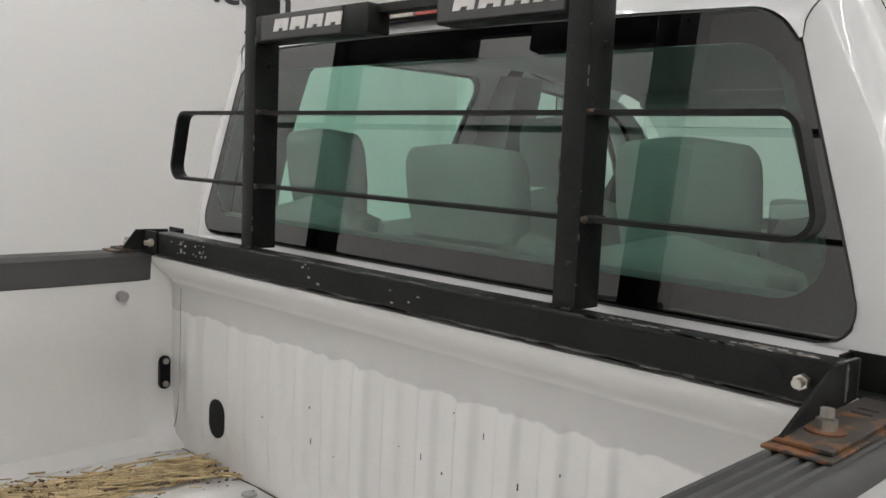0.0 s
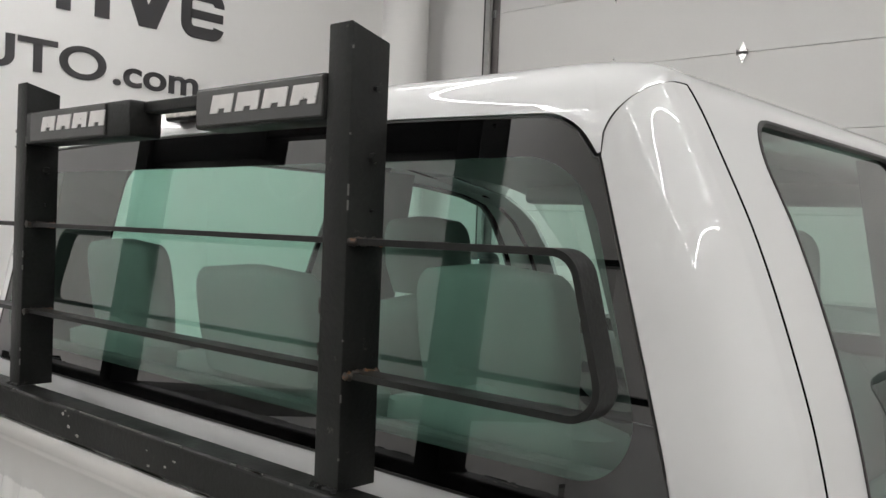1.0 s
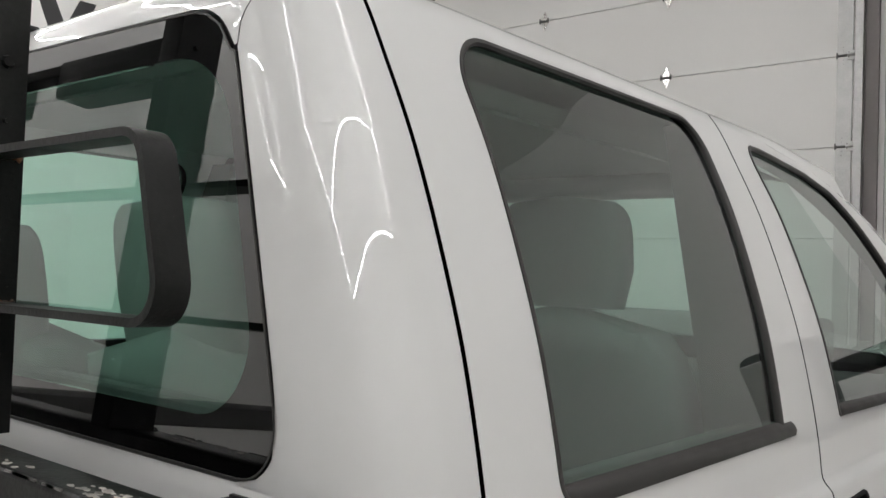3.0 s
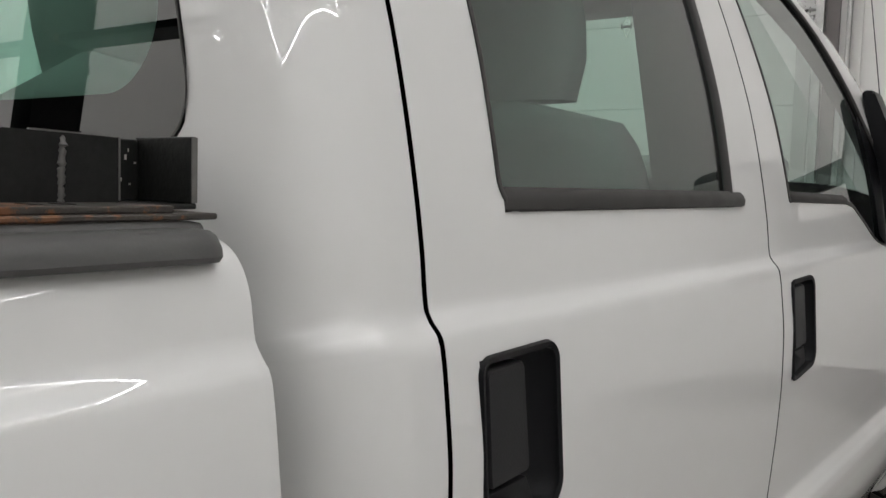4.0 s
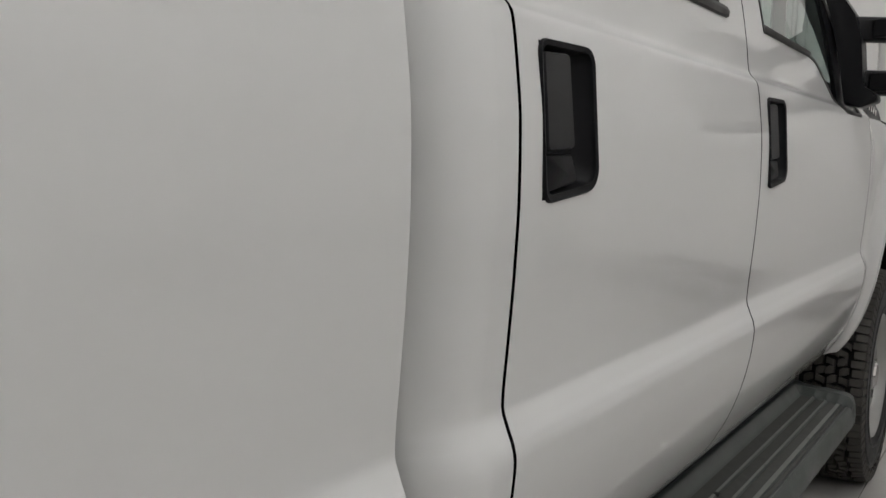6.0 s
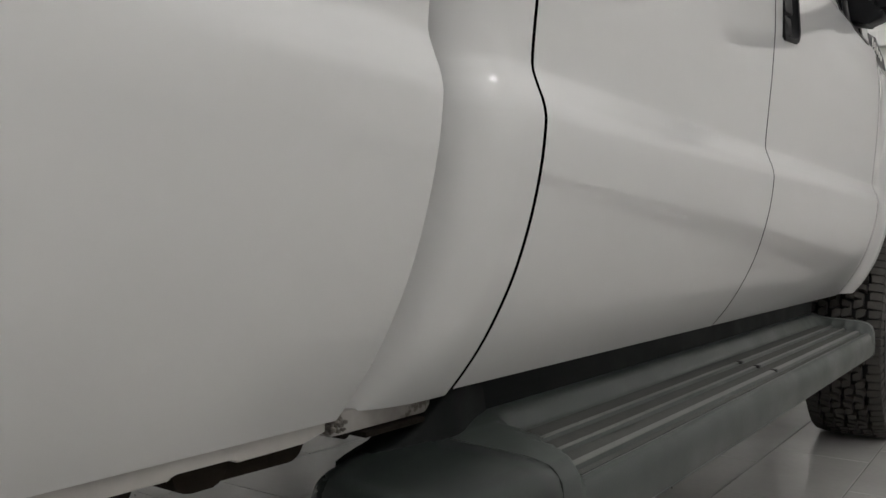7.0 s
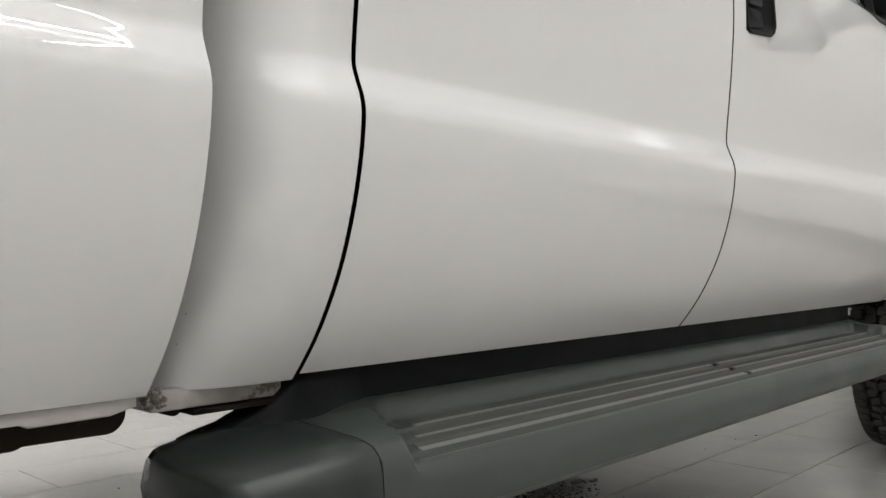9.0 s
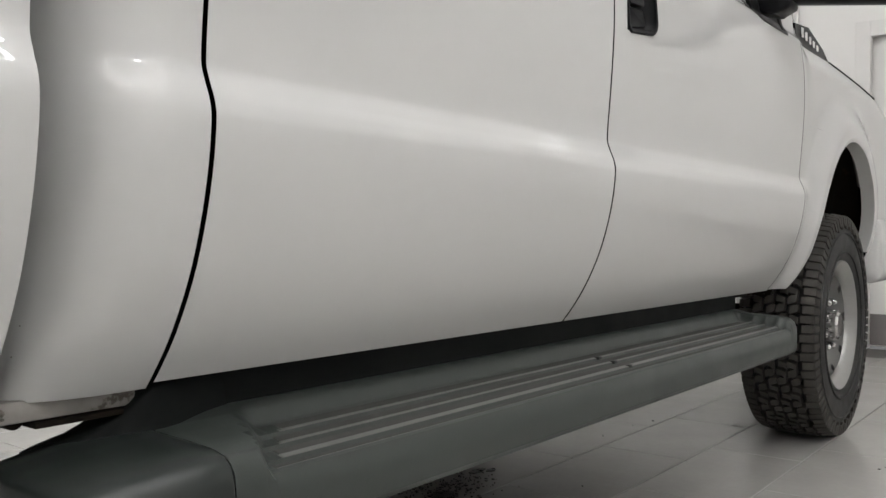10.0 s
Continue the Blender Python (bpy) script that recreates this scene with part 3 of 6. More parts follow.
arc = [0.0]
for za, zb in zip(ROOF_Z, ROOF_Z[1:]):
    arc.append(arc[-1] + math.hypot(zb - za, roof_side(zb) - roof_side(za)))
roof_arc = lambda z: float(np.interp(z, ROOF_Z, arc))  # noqa: E731
roof_z = pchip(arc, ROOF_Z)


def roof_point(kind, u, z):
    """A point of the roof shell at height z: u is y along the side, 0 to 1 round the corner, or 1 to 0 from the corner to the middle."""
    xs, w, yr, yc = roof_side(z), roof_w(z), rear_y(min(z, 1.97)) + roof_in(z), roof_turn(z)
    if kind == "side":
        q = (u - 0.145) / (1.86 - 0.145)
        y = yc + (1.86 - yc) * q
        return Vector((xs, y, z - 0.10 * max(0.0, y - 1.45) ** 1.6 * min(1.0, max(0.0, (z - 1.985) / 0.03))))
    if kind == "corner":
        a = u * math.pi / 2
        return Vector((w + (xs - w) * math.cos(a) ** 0.85, yc - (yc - yr) * math.sin(a), z))
    return Vector((w * u, yr, z))


pillar_top = lin([(0.145, 2.001), (0.187, 2.003), (0.193, 2.018), (1.22, 2.018), (1.30, 2.0), (1.40, 1.995), (1.66, 1.965), (1.80, 1.93), (1.86, 1.912)])
stations = [("side", float(y), pillar_top(y)) for y in list(np.linspace(1.86, 0.22, 34)) + [0.20, 0.196, 0.193, 0.190, 0.187, 0.18, 0.165]]
for k in np.linspace(0.25, 1.0, 30):
    stations.append(("corner", (float(k) - 0.25) / 0.75, 1.911 + 0.092 * math.sqrt(max(0.0, 1 - k ** 2.2))))
for f in list(np.linspace(1.0, 0.86, 22))[1:] + list(np.linspace(0.86, 0.0, 22))[1:]:
    zz = 1.95
    for _ in range(8):
        zz = rear_top(roof_w(zz) * f) + 0.002
    stations.append(("back", float(f), zz))
NR = 44
V, F, Nn = [], [], []
cols = []
for kind, u, zb in stations:
    a0, col = roof_arc(zb), []
    for j in range(NR + 1):
        q = a0 + (arc[-1] - a0) * (j / NR) ** 1.25
        col.append(len(V))
        V.append(roof_point(kind, u, roof_z(q)))
    cols.append(col)
for c0, c1 in zip(cols, cols[1:]):
    for j in range(NR):
        F.append((c0[j], c1[j], c1[j + 1], c0[j + 1]))
nv = len(V)
V += [Vector((-p.x, p.y, p.z)) for p in V]
F += [tuple(nv + i for i in f[::-1]) for f in F]
last = [c[-1] for c in cols]
F += [(a, a + nv, b + nv, b) for a, b in zip(last[:-1], last[1:-1])]
bm = bmesh.new()
vs = [bm.verts.new(p) for p in V]
for f in F:
    try:
        bm.faces.new([vs[i] for i in f])
    except ValueError:
        pass
bmesh.ops.remove_doubles(bm, verts=bm.verts[:], dist=0.0002)
part("roof", bm, PAINT, truck, smooth=75)
bm = bmesh.new()
for m in (1, -1):
    rows = [[(m * V[c[j]].x * 0.94, V[c[j]].y * 0.97 + 0.035, V[c[j]].z - 0.05) for c in cols] for j in range(16, NR + 1, 4)]
    loft(bm, rows, closed=False)
add_box(bm, -0.45, 0.45, 0.35, 1.80, 1.995, 2.005)
part("headliner", bm, LINER, truck, "pale grey headliner")

# rear glass, its dark border and a thin bright rubber edge
left = [(-rear_w(z), z) for z in list(np.linspace(1.905, WB + 0.075, 16)) + [WB + 0.07 * (1 - math.sin(a)) for a in np.linspace(0.0, math.pi / 2, 14)]]
bot = [(x, WB) for x in np.linspace(-0.78, 0.78, 10)]
top = [(x, rear_top(x)) for x in np.linspace(0.716, -0.716, 61)]
outline = left + bot + [(-x, z) for x, z in left[::-1]] + top
def shrink(o, d):
    n, out = len(o), []
    for i, p in enumerate(o):
        a, b = Vector(o[i - 1]), Vector(o[(i + 1) % n])
        t = (b - a).normalized() if (b - a).length > 1e-6 else Vector((1, 0))
        out.append((p[0] - t.y * d, p[1] + t.x * d))
    return out
hole = round_poly([(-0.816, 1.540), (0.816, 1.540), (0.702, 1.908), (-0.702, 1.908)], [0.07, 0.07, 0.12, 0.12], 12)
bm = bmesh.new()
vs = [bm.verts.new((x, rear_y(z) - 0.001, z)) for x, z in hole]
bm.faces.new(vs)
back_glass = part("rear_window", bm, GLASS, truck, "green tinted rear window")


def ring_between(name, outer, innr, yo, mat, parent, deep=0.006, label=""):
    """A flat frame on the cab's back between two outlines."""
    bm = bmesh.new()
    c = Vector((0, 1.72))
    ang = lambda p: math.atan2(p[1] - c.y, p[0] - c.x)  # noqa: E731
    def at(o, a):
        best = None
        d = Vector((math.cos(a), math.sin(a)))
        for p, q in zip(o, o[1:] + o[:1]):
            p, q = Vector(p) - c, Vector(q) - c
            den = d.x * (q - p).y - d.y * (q - p).x
            if abs(den) < 1e-9:
                continue
            t = (p.x * (q - p).y - p.y * (q - p).x) / den
            u = (p.x * d.y - p.y * d.x) / den
            if t > 0 and -1e-6 <= u <= 1 + 1e-6:
                best = max(best or 0, t)
        return c + d * (best or 0.1)
    angles = sorted({round(ang(p), 4) for p in outer} | {round(ang(p), 4) for p in innr})
    A = [at(outer, a) for a in angles]
    B = [at(innr, a) for a in angles]
    n = len(A)
    la = [bm.verts.new((p.x, rear_y(p.y) + yo, p.y)) for p in A]
    lb = [bm.verts.new((p.x, rear_y(p.y) + yo, p.y)) for p in B]
    lc = [bm.verts.new((p.x, rear_y(p.y) + yo + deep, p.y)) for p in B]
    for i in range(n):
        j = (i + 1) % n
        bm.faces.new((la[i], la[j], lb[j], lb[i]))
        bm.faces.new((lb[i], lb[j], lc[j], lc[i]))
    return part(name, bm, mat, parent, label)


ring_between("frit_border", shrink(outline, 0.004), hole, -0.001, FRIT, back_glass, 0.006)
ring_between("window_seal", shrink(outline, 0.0015), shrink(outline, 0.004), -0.002, SEAL, back_glass, 0.006)


# side doors
def rear_hole(z):
    z0, z1, y0, r = 1.442, 1.982, 0.320, 0.035
    if not z0 - 1e-6 <= z <= z1 + 1e-6:
        return None
    a = y0
    if z < z0 + r:
        a = y0 + r - math.sqrt(max(0, r * r - (z0 + r - z) ** 2))
    ra, rt = 0.085, 0.07
    if z > z1 - ra:
        a = y0 + ra - math.sqrt(max(0, ra * ra - (z - z1 + ra) ** 2))
    b = 0.990 + 0.085 * (z - 1.46)
    if z > z1 - rt:
        b += -rt + math.sqrt(max(0, rt * rt - (z - z1 + rt) ** 2))
    return a, b


A_LINE = [(1.324, 2.335), (1.36, 2.345), (1.447, 2.30), (1.55, 2.17), (1.66, 2.06), (1.72, 2.01), (1.79, 1.93), (1.868, 1.835), (1.918, 1.74), (1.948, 1.60), (1.965, 1.42), (1.972, 1.33)]
front_edge = lin(A_LINE)
belt_drop = lin([(1.324, 2.10), (1.340, 2.02), (1.375, 1.94), (1.435, 1.79), (1.4465, 1.70)])


def front_hole(z):
    if not 1.324 - 1e-6 <= z <= 1.972 + 1e-6:
        return None
    a = 1.296 - 0.04 * (z - 1.447) / 0.52 + max(0.0, 0.05 - math.sqrt(max(0.0, 0.0025 - max(0.0, z - 1.922) ** 2))) if z > 1.4468 else belt_drop(z)
    return a, max(a + 0.002, front_edge(z))


PILLAR = lin([(1.36, FDOOR), (1.40, FDOOR), (1.45, FDOOR - 0.015), (1.60, 2.30), (1.75, 2.14), (1.86, 1.97), (1.93, 1.80), (1.965, 1.66), (1.995, 1.40), (2.0, 1.30), (2.019, 1.24)])


def pane(name, s, hole_fn, zs, mat, parent, inset=0.008):
    bm = bmesh.new()
    rows = []
    for z in zs:
        h = hole_fn(z)
        rows.append([(s * (side_x(z) - inset), y, z) for y in np.linspace(h[0] - 0.004, h[1] + 0.004, 6)])
    loft(bm, rows, closed=False)
    ob = part(name, bm, mat, parent, "green tinted window glass", smooth=40)
    return ob


def hole_frame(name, s, hole_fn, zs, mat, parent, out=0.010, proud=0.002, deep=0.010):
    """The rubber frame round a window: a band on the sheet inside the opening's edge."""
    lo = [(hole_fn(z)[0], z) for z in zs]
    hi = [(hole_fn(z)[1], z) for z in zs]
    loop = lo + hi[::-1]
    n = len(loop)
    cy, cz = sum(p[0] for p in loop) / n, sum(p[1] for p in loop) / n
    bm = bmesh.new()
    P = []
    for i, p in enumerate(loop):
        a, b = Vector(loop[i - 1]), Vector(loop[(i + 1) % n])
        t = (b - a)
        t = t.normalized() if t.length > 1e-6 else Vector((1, 0))
        m = Vector((t.y, -t.x))
        if m.dot(Vector((cy - p[0], cz - p[1]))) < 0:
            m = -m
        P.append((Vector(p), m))
    ls = []
    for d, x in ((-0.0015, -0.004), (-0.0015, proud), (out * 0.5, proud), (out, -0.002), (out, -deep)):
        ls.append([(s * (side_x((p + m * d).y) + x), (p + m * d).x, (p + m * d).y) for p, m in P])
    loft(bm, ls, closed=True, ends=False)
    return part(name, bm, mat, parent, "black rubber window frame", smooth=50)


def handle(s, y, parent):
    """A black door pull: bezel round a dished recess, a flat paddle and a small lower pad."""
    out = round_poly([(y + 0.004, 1.124), (y + 0.145, 1.139), (y + 0.142, 1.312), (y, 1.309)], [0.018, 0.03, 0.020, 0.02], 6)
    inn = round_poly([(y + 0.011, 1.134), (y + 0.138, 1.148), (y + 0.135, 1.304), (y + 0.007, 1.302)], [0.012, 0.024, 0.014, 0.014], 6)
    flo = round_poly([(y + 0.012, 1.138), (y + 0.104, 1.156), (y + 0.102, 1.294), (y + 0.011, 1.296)], [0.010, 0.02, 0.012, 0.012], 6)
    on = lambda o, d: [(s * (side_x(q[1]) + d), q[0], q[1]) for q in o]  # noqa: E731
    bm = bmesh.new()
    loft(bm, [on(out, -0.012), on(out, 0.002), on([((a[0] * 0.8 + b[0] * 0.2), (a[1] * 0.8 + b[1] * 0.2)) for a, b in zip(out, inn)], 0.005), on(inn, 0.003), on(inn, -0.004), on(flo, -0.034)], ends=False)
    bm.verts.ensure_lookup_table()
    bm.faces.new(bm.verts[-len(flo):])
    part("handle_bezel", bm, PLASTIC, parent, "black textured handle surround", smooth=50)
    bm = bmesh.new()
    pad = round_poly([(y + 0.013, 1.184), (y + 0.079, 1.188), (y + 0.076, 1.298), (y + 0.013, 1.295)], 0.006, 4)
    loft(bm, [on(pad, -0.030), on(pad, 0.000), on([(p[0] * 0.97 + (y + 0.052) * 0.03, p[1] * 0.97 + 1.24 * 0.03) for p in pad], 0.0025)])
    part("door_handle", bm, PADDLE, parent, "satin black pull handle", smooth=40)
    bm = bmesh.new()
    low = round_poly([(y + 0.013, 1.137), (y + 0.098, 1.150), (y + 0.080, 1.182), (y + 0.013, 1.180)], 0.006, 4)
    loft(bm, [on(low, -0.03), on(low, -0.003), on([(p[0] * 0.95 + (y + 0.052) * 0.05, p[1] * 0.95 + 1.158 * 0.05) for p in low], -0.0015)])
    part("handle_pad", bm, PLASTIC, parent, "small black lower pad", smooth=40)


def sill_trim(s, y0, y1, z0, z1, parent, drop=0.0):
    """The belt strip under a side window."""
    bm = bmesh.new()
    ls = []
    for y, k in ((y0, 0.0), (y0 + 0.015, 1.0), (y1 - 0.002, 1.0), (y1, 0.9)):
        dz = -drop * ((y - y0) / (y1 - y0)) ** 3
        prof = [(-0.004, z0), (0.006, z0 + 0.003), (0.009, z0 + 0.012), (0.006, z1 - 0.006), (-0.002, z1), (-0.03, z1 - 0.001)]
        ls.append([(s * (side_x(zz) + x * k), y, zz + dz) for x, zz in prof])
    loft(bm, ls, closed=True)
    part("belt_strip", bm, SEAL, parent, "dark rubber belt strip", smooth=40)


def pull_hole(y):
    return lambda z: (y + 0.004, y + 0.141 if z >= 1.145 else y + 0.008 + (z - 1.1295) / 0.0155 * 0.133) if 1.1295 - 1e-6 <= z <= 1.306 + 1e-6 else None


RH = (pull_hole(0.237), pull_hole(1.208))
WZ = [1.442, 1.445, 1.450, 1.456, 1.463, 1.47, 1.477] + list(np.linspace(1.50, 1.88, 13)) + list(np.linspace(1.890, 1.960, 12)) + list(np.linspace(1.964, 1.982, 9))
FZ = [1.324, 1.33, 1.34, 1.355, 1.375, 1.40, 1.42, 1.435, 1.4465] + [z for z in WZ if 1.448 < z < 1.972]
for s in (1, -1):
    zs = levels(0.542, 2.019, FZ[:9] + [1.1295, 1.135, 1.140, 1.145, 1.306] + [round(float(z), 4) for z in WZ])
    rd = skin("rear_door", s, zs, const(SEAM + GAP), const(SEAM2 - GAP * 0.8), [RH[0], rear_hole], PAINT, truck, label="white rear passenger door")
    fd = skin("front_door", s, zs, const(SEAM2 + GAP * 0.8), lambda z: PILLAR(z) - 0.002, [RH[1], front_hole], PAINT, truck, label="white front door")
    pane("window_pane", s, rear_hole, WZ, GLASS, rd)
    pane("window_pane", s, front_hole, FZ, FRONTGLASS, fd)
    hole_frame("window_frame", s, rear_hole, WZ, SEAL, rd, 0.008)
    hole_frame("window_frame", s, front_hole, FZ, SEAL, fd, 0.010)
    sill_trim(s, 0.328, 1.030, 1.440, 1.466, rd)
    sill_trim(s, 1.300, 1.715, 1.446, 1.468, fd, 0.006)
    handle(s, 0.237, rd)
    handle(s, 1.208, fd)
    for y0, y1, dd in ((SEAM + 0.04, SEAM2 - 0.05, rd), (SEAM2 + 0.05, FDOOR - 0.05, fd)):
        bm = bmesh.new()
        add_box(bm, min(s * 0.84, s * 0.90), max(s * 0.84, s * 0.90), y0, y1, 0.62, 1.44 if y0 < 1 else 1.30, 0.015)
        part("door_card", bm, TRIM, dd, "grey inner door panel")
    # dark weatherstrips deep behind the door gaps
    for y in (SEAM, SEAM2, FDOOR - 0.001):
        bm = bmesh.new()
        zz = [z for z in levels(0.56, 1.36 if y > 2 else 2.012)]
        loft(bm, [[(s * (side_x(z) - 0.014), y - 0.014, z), (s * (side_x(z) - 0.014), y + 0.014, z), (s * (side_x(z) - 0.05), y + 0.014, z), (s * (side_x(z) - 0.05), y - 0.014, z)] for z in zz])
        part("weatherstrip", bm, VOID, truck)
    # pillars behind the glass
    bm = bmesh.new()
    y0, y1 = 1.09, 1.265
    zz = list(np.linspace(1.42, 1.99, 10))
    loft(bm, [[(s * (side_x(z) - 0.03), y0, z), (s * (side_x(z) - 0.03), y1, z), (s * (0.70 + (1.9 - z) * 0.18), y1 - 0.02, z), (s * (0.70 + (1.9 - z) * 0.18), y0 + 0.02, z)] for z in zz])
    part("pillar_trim", bm, TRIM, truck, "grey centre pillar trim")
    bm = bmesh.new()
    zz = list(np.linspace(1.42, 1.99, 10))
    loft(bm, [[(s * (side_x(z) - 0.03), 0.17, z), (s * (side_x(z) - 0.03), 0.30, z), (s * (side_x(z) - 0.09), 0.28, z), (s * (rear_w(max(z, 1.5)) - 0.06), 0.10, z)] for z in zz])
    part("pillar_trim", bm, TRIM, truck, "grey rear pillar trim")

# windscreen and its pillars
bm = bmesh.new()
loft(bm, [[(x, 1.74 + (2.70 - 1.74) * t + 0.10 * (1 - (x / w) ** 2), 2.02 - 0.58 * t) for x in np.linspace(-w, w, 9)] for t, w in ((0, 0.66), (0.5, 0.73), (1, 0.80))], closed=False)
ws = part("windscreen", bm, SCREEN, truck, "raked clear windscreen", smooth=40)
for s in (1, -1):
    bm = bmesh.new()
    ls = []
    for z in np.linspace(1.40, 1.995, 14):
        y = PILLAR(z)
        ls.append([(s * side_x(z), y + 0.001, z), (s * (side_x(z) - 0.008), y + 0.055, z + 0.004), (s * (side_x(z) - 0.06), y + 0.085, z + 0.004), (s * (side_x(z) - 0.09), y + 0.02, z)])
    loft(bm, ls)
    part("windscreen_pillar", bm, PAINT, truck, smooth=40)

# fenders, hood and front end
AC, AR = (3.03, 0.655), 0.415


def arch(z):
    if z > AC[1] + AR:
        return None
    d = max(0.0, z - AC[1])
    w = math.sqrt(max(0.0, AR * AR - d * d))
    lo = 0.0 if z >= AC[1] else (AC[1] - z) * 0.4
    return AC[0] - w - lo, AC[0] + w


wing_x = pchip([0.525, 0.60, 0.69, 0.80, 0.92, 1.05, 1.14, 1.21, 1.28, 1.34, 1.41], [0.892, 0.938, 0.975, 0.999, 1.008, 1.011, 1.010, 1.007, 1.0, 0.988, 0.970])


def flare(y, z):
    r = math.hypot((y - AC[0]), (z - AC[1]) if z > AC[1] else (z - AC[1]) * 0.35)
    q = min(1.0, max(0.0, (r - AR - 0.03) / 0.13))
    g = 0.034 * (1 - q * q * (3 - 2 * q))
    plain = wing_x(z) - side_x(z)
    fade = min(1.0, max(0.0, (y - FDOOR) / 0.12))
    top = -0.55 * max(0.0, z - 1.27) ** 1.3
    return (g + top + plain) * fade * fade * (3 - 2 * fade)


arch_zs = [AC[1] + AR * math.sin(a) for a in np.linspace(0.05, math.pi / 2, 24)]
for s in (1, -1):
    zs = levels(0.545, 1.375, arch_zs)
    top_line = lin([(0.5, 3.88), (1.15, 3.88), (1.20, 3.80), (1.279, 3.54), (1.305, 3.30), (1.322, 3.10), (1.334, 2.93), (1.36, 2.75), (1.375, 2.60)])
    bm = bmesh.new()
    gap = [(s * (side_x(z) + flare(y, z) - 0.001), y, z + 0.003) for y, z in ((2.93, 1.334), (3.02, 1.329), (3.10, 1.322), (3.20, 1.3145), (3.30, 1.305), (3.42, 1.293), (3.54, 1.279))]
    for p, q in zip(gap, gap[1:]):
        add_tube(bm, p, q, 0.0035, 6)
    part("hood_gap", bm, VOID, truck, "dark gap beside the hood")
    skin("fender", s, zs, const(FDOOR + GAP * 0.7), top_line, [arch], PAINT, truck, bulge=flare, cols=26, label="white front fender with a flared arch")
    bm = bmesh.new()
    ls = []
    rim = [(AC[0] - AR - (AC[1] - z) * 0.4, z) for z in (0.548, 0.575, 0.60, 0.625, 0.645)] + [(AC[0] - AR * math.cos(a), AC[1] + AR * math.sin(a)) for a in np.linspace(0.0, math.pi, 40)]
    for y, z in rim:
        x = side_x(z) + flare(y, z)
        cy, cz = (AC[0] - y) / AR, (max(AC[1], z) - z) / AR + (AC[1] - max(AC[1], z)) / AR
        ls.append([(s * (x + 0.001), y, z), (s * (x - 0.002), y + cy * 0.012, z + cz * 0.012), (s * (x - 0.05), y + cy * 0.014, z + cz * 0.014), (s * (x - 0.05), y, z)])
    loft(bm, ls)
    part("arch_lip", bm, PAINT, truck, smooth=50)
    bm = bmesh.new()
    ls = []
    for a in np.linspace(-0.3, math.pi + 0.3, 30):
        y, z = AC[0] - (AR + 0.05) * math.cos(a), AC[1] + (AR + 0.05) * math.sin(a)
        ls.append([(s * (min(0.985, wing_x(max(z, 0.53))) - 0.018), y, z), (s * 0.55, y, z)])
    loft(bm, ls, closed=False)
    part("wheel_liner", bm, UNDER, truck, "black wheel housing")
    # fender-mounted badge
    bm = bmesh.new()
    add_prism(bm, [(2.512, 1.400), (2.530, 1.346), (2.95, 1.320), (2.952, 1.328), (2.85, 1.372), (2.67, 1.414)], "x", s * 0.945, s * 0.972, 0.002)
    bd = part("fender_vent", bm, GLOSSBLK, truck, "dark grey vent trim with raised chrome strokes")
    for i in range(5):
        part("badge_stroke", box(min(s * 0.972, s * 0.976), max(s * 0.972, s * 0.976), 2.575 + i * 0.045, 2.600 + i * 0.045, 1.366 - i * 0.004, 1.398 - i * 0.007, 0.002), CHROME, bd)
bm = bmesh.new()
ls = []
for y, zc, ze, xe in ((2.60, 1.50, 1.385, 0.955), (2.75, 1.50, 1.365, 0.958), (2.93, 1.492, 1.341, 0.970), (3.10, 1.482, 1.329, 0.972), (3.30, 1.465, 1.312, 0.972), (3.54, 1.43, 1.286, 0.965), (3.78, 1.37, 1.215, 0.94), (3.92, 1.27, 1.15, 0.88)):
    ls.append([(x * xe, y, ze + (zc - ze) * (1 - abs(x) ** 8)) for x in np.sin(np.linspace(-math.pi / 2, math.pi / 2, 33))])
loft(bm, ls, closed=False)
part("hood", bm, PAINT, truck, "white hood", smooth=40)
bm = bmesh.new()
add_box(bm, -0.95, 0.95, 3.82, 3.92, 0.78, 1.28, 0.03)
part("grille", bm, PLASTIC, truck, "dark grille")
bm = bmesh.new()
add_box(bm, -1.02, 1.02, 3.60, 4.02, 0.52, 0.80, 0.05, 3)
part("front_bumper", bm, PAINT, truck, "painted front bumper", smooth=40)
for s in (1, -1):
    bm = bmesh.new()
    bmesh.ops.create_uvsphere(bm, u_segments=16, v_segments=10, radius=1, matrix=Matrix.Translation((s * 0.86, 3.84, 1.08)) @ Matrix.Diagonal((0.13, 0.09, 0.15, 1)))
    part("headlight", bm, CLEARLENS, truck, "clear headlight", smooth=60)

# bed: outer sides, inner walls, floor, corrugated front wall, tailgate
BPROF = [((1 - t) ** 2 * side_x(1.37) + 2 * t * (1 - t) * 0.9725 + t * t * 0.925, (1 - t) ** 2 * 1.37 + 2 * t * (1 - t) * 1.4235 + t * t * 1.4255) for t in np.linspace(0.07, 1, 18)] + [(0.90, 1.4262), (0.885, 1.42)]
RA = (-1.43, 0.60, 0.47)


def rear_arch(z):
    if z > RA[1] + RA[2]:
        return None
    w = math.sqrt(max(0.0, RA[2] ** 2 - max(0.0, z - RA[1]) ** 2))
    return RA[0] - w, RA[0] + w


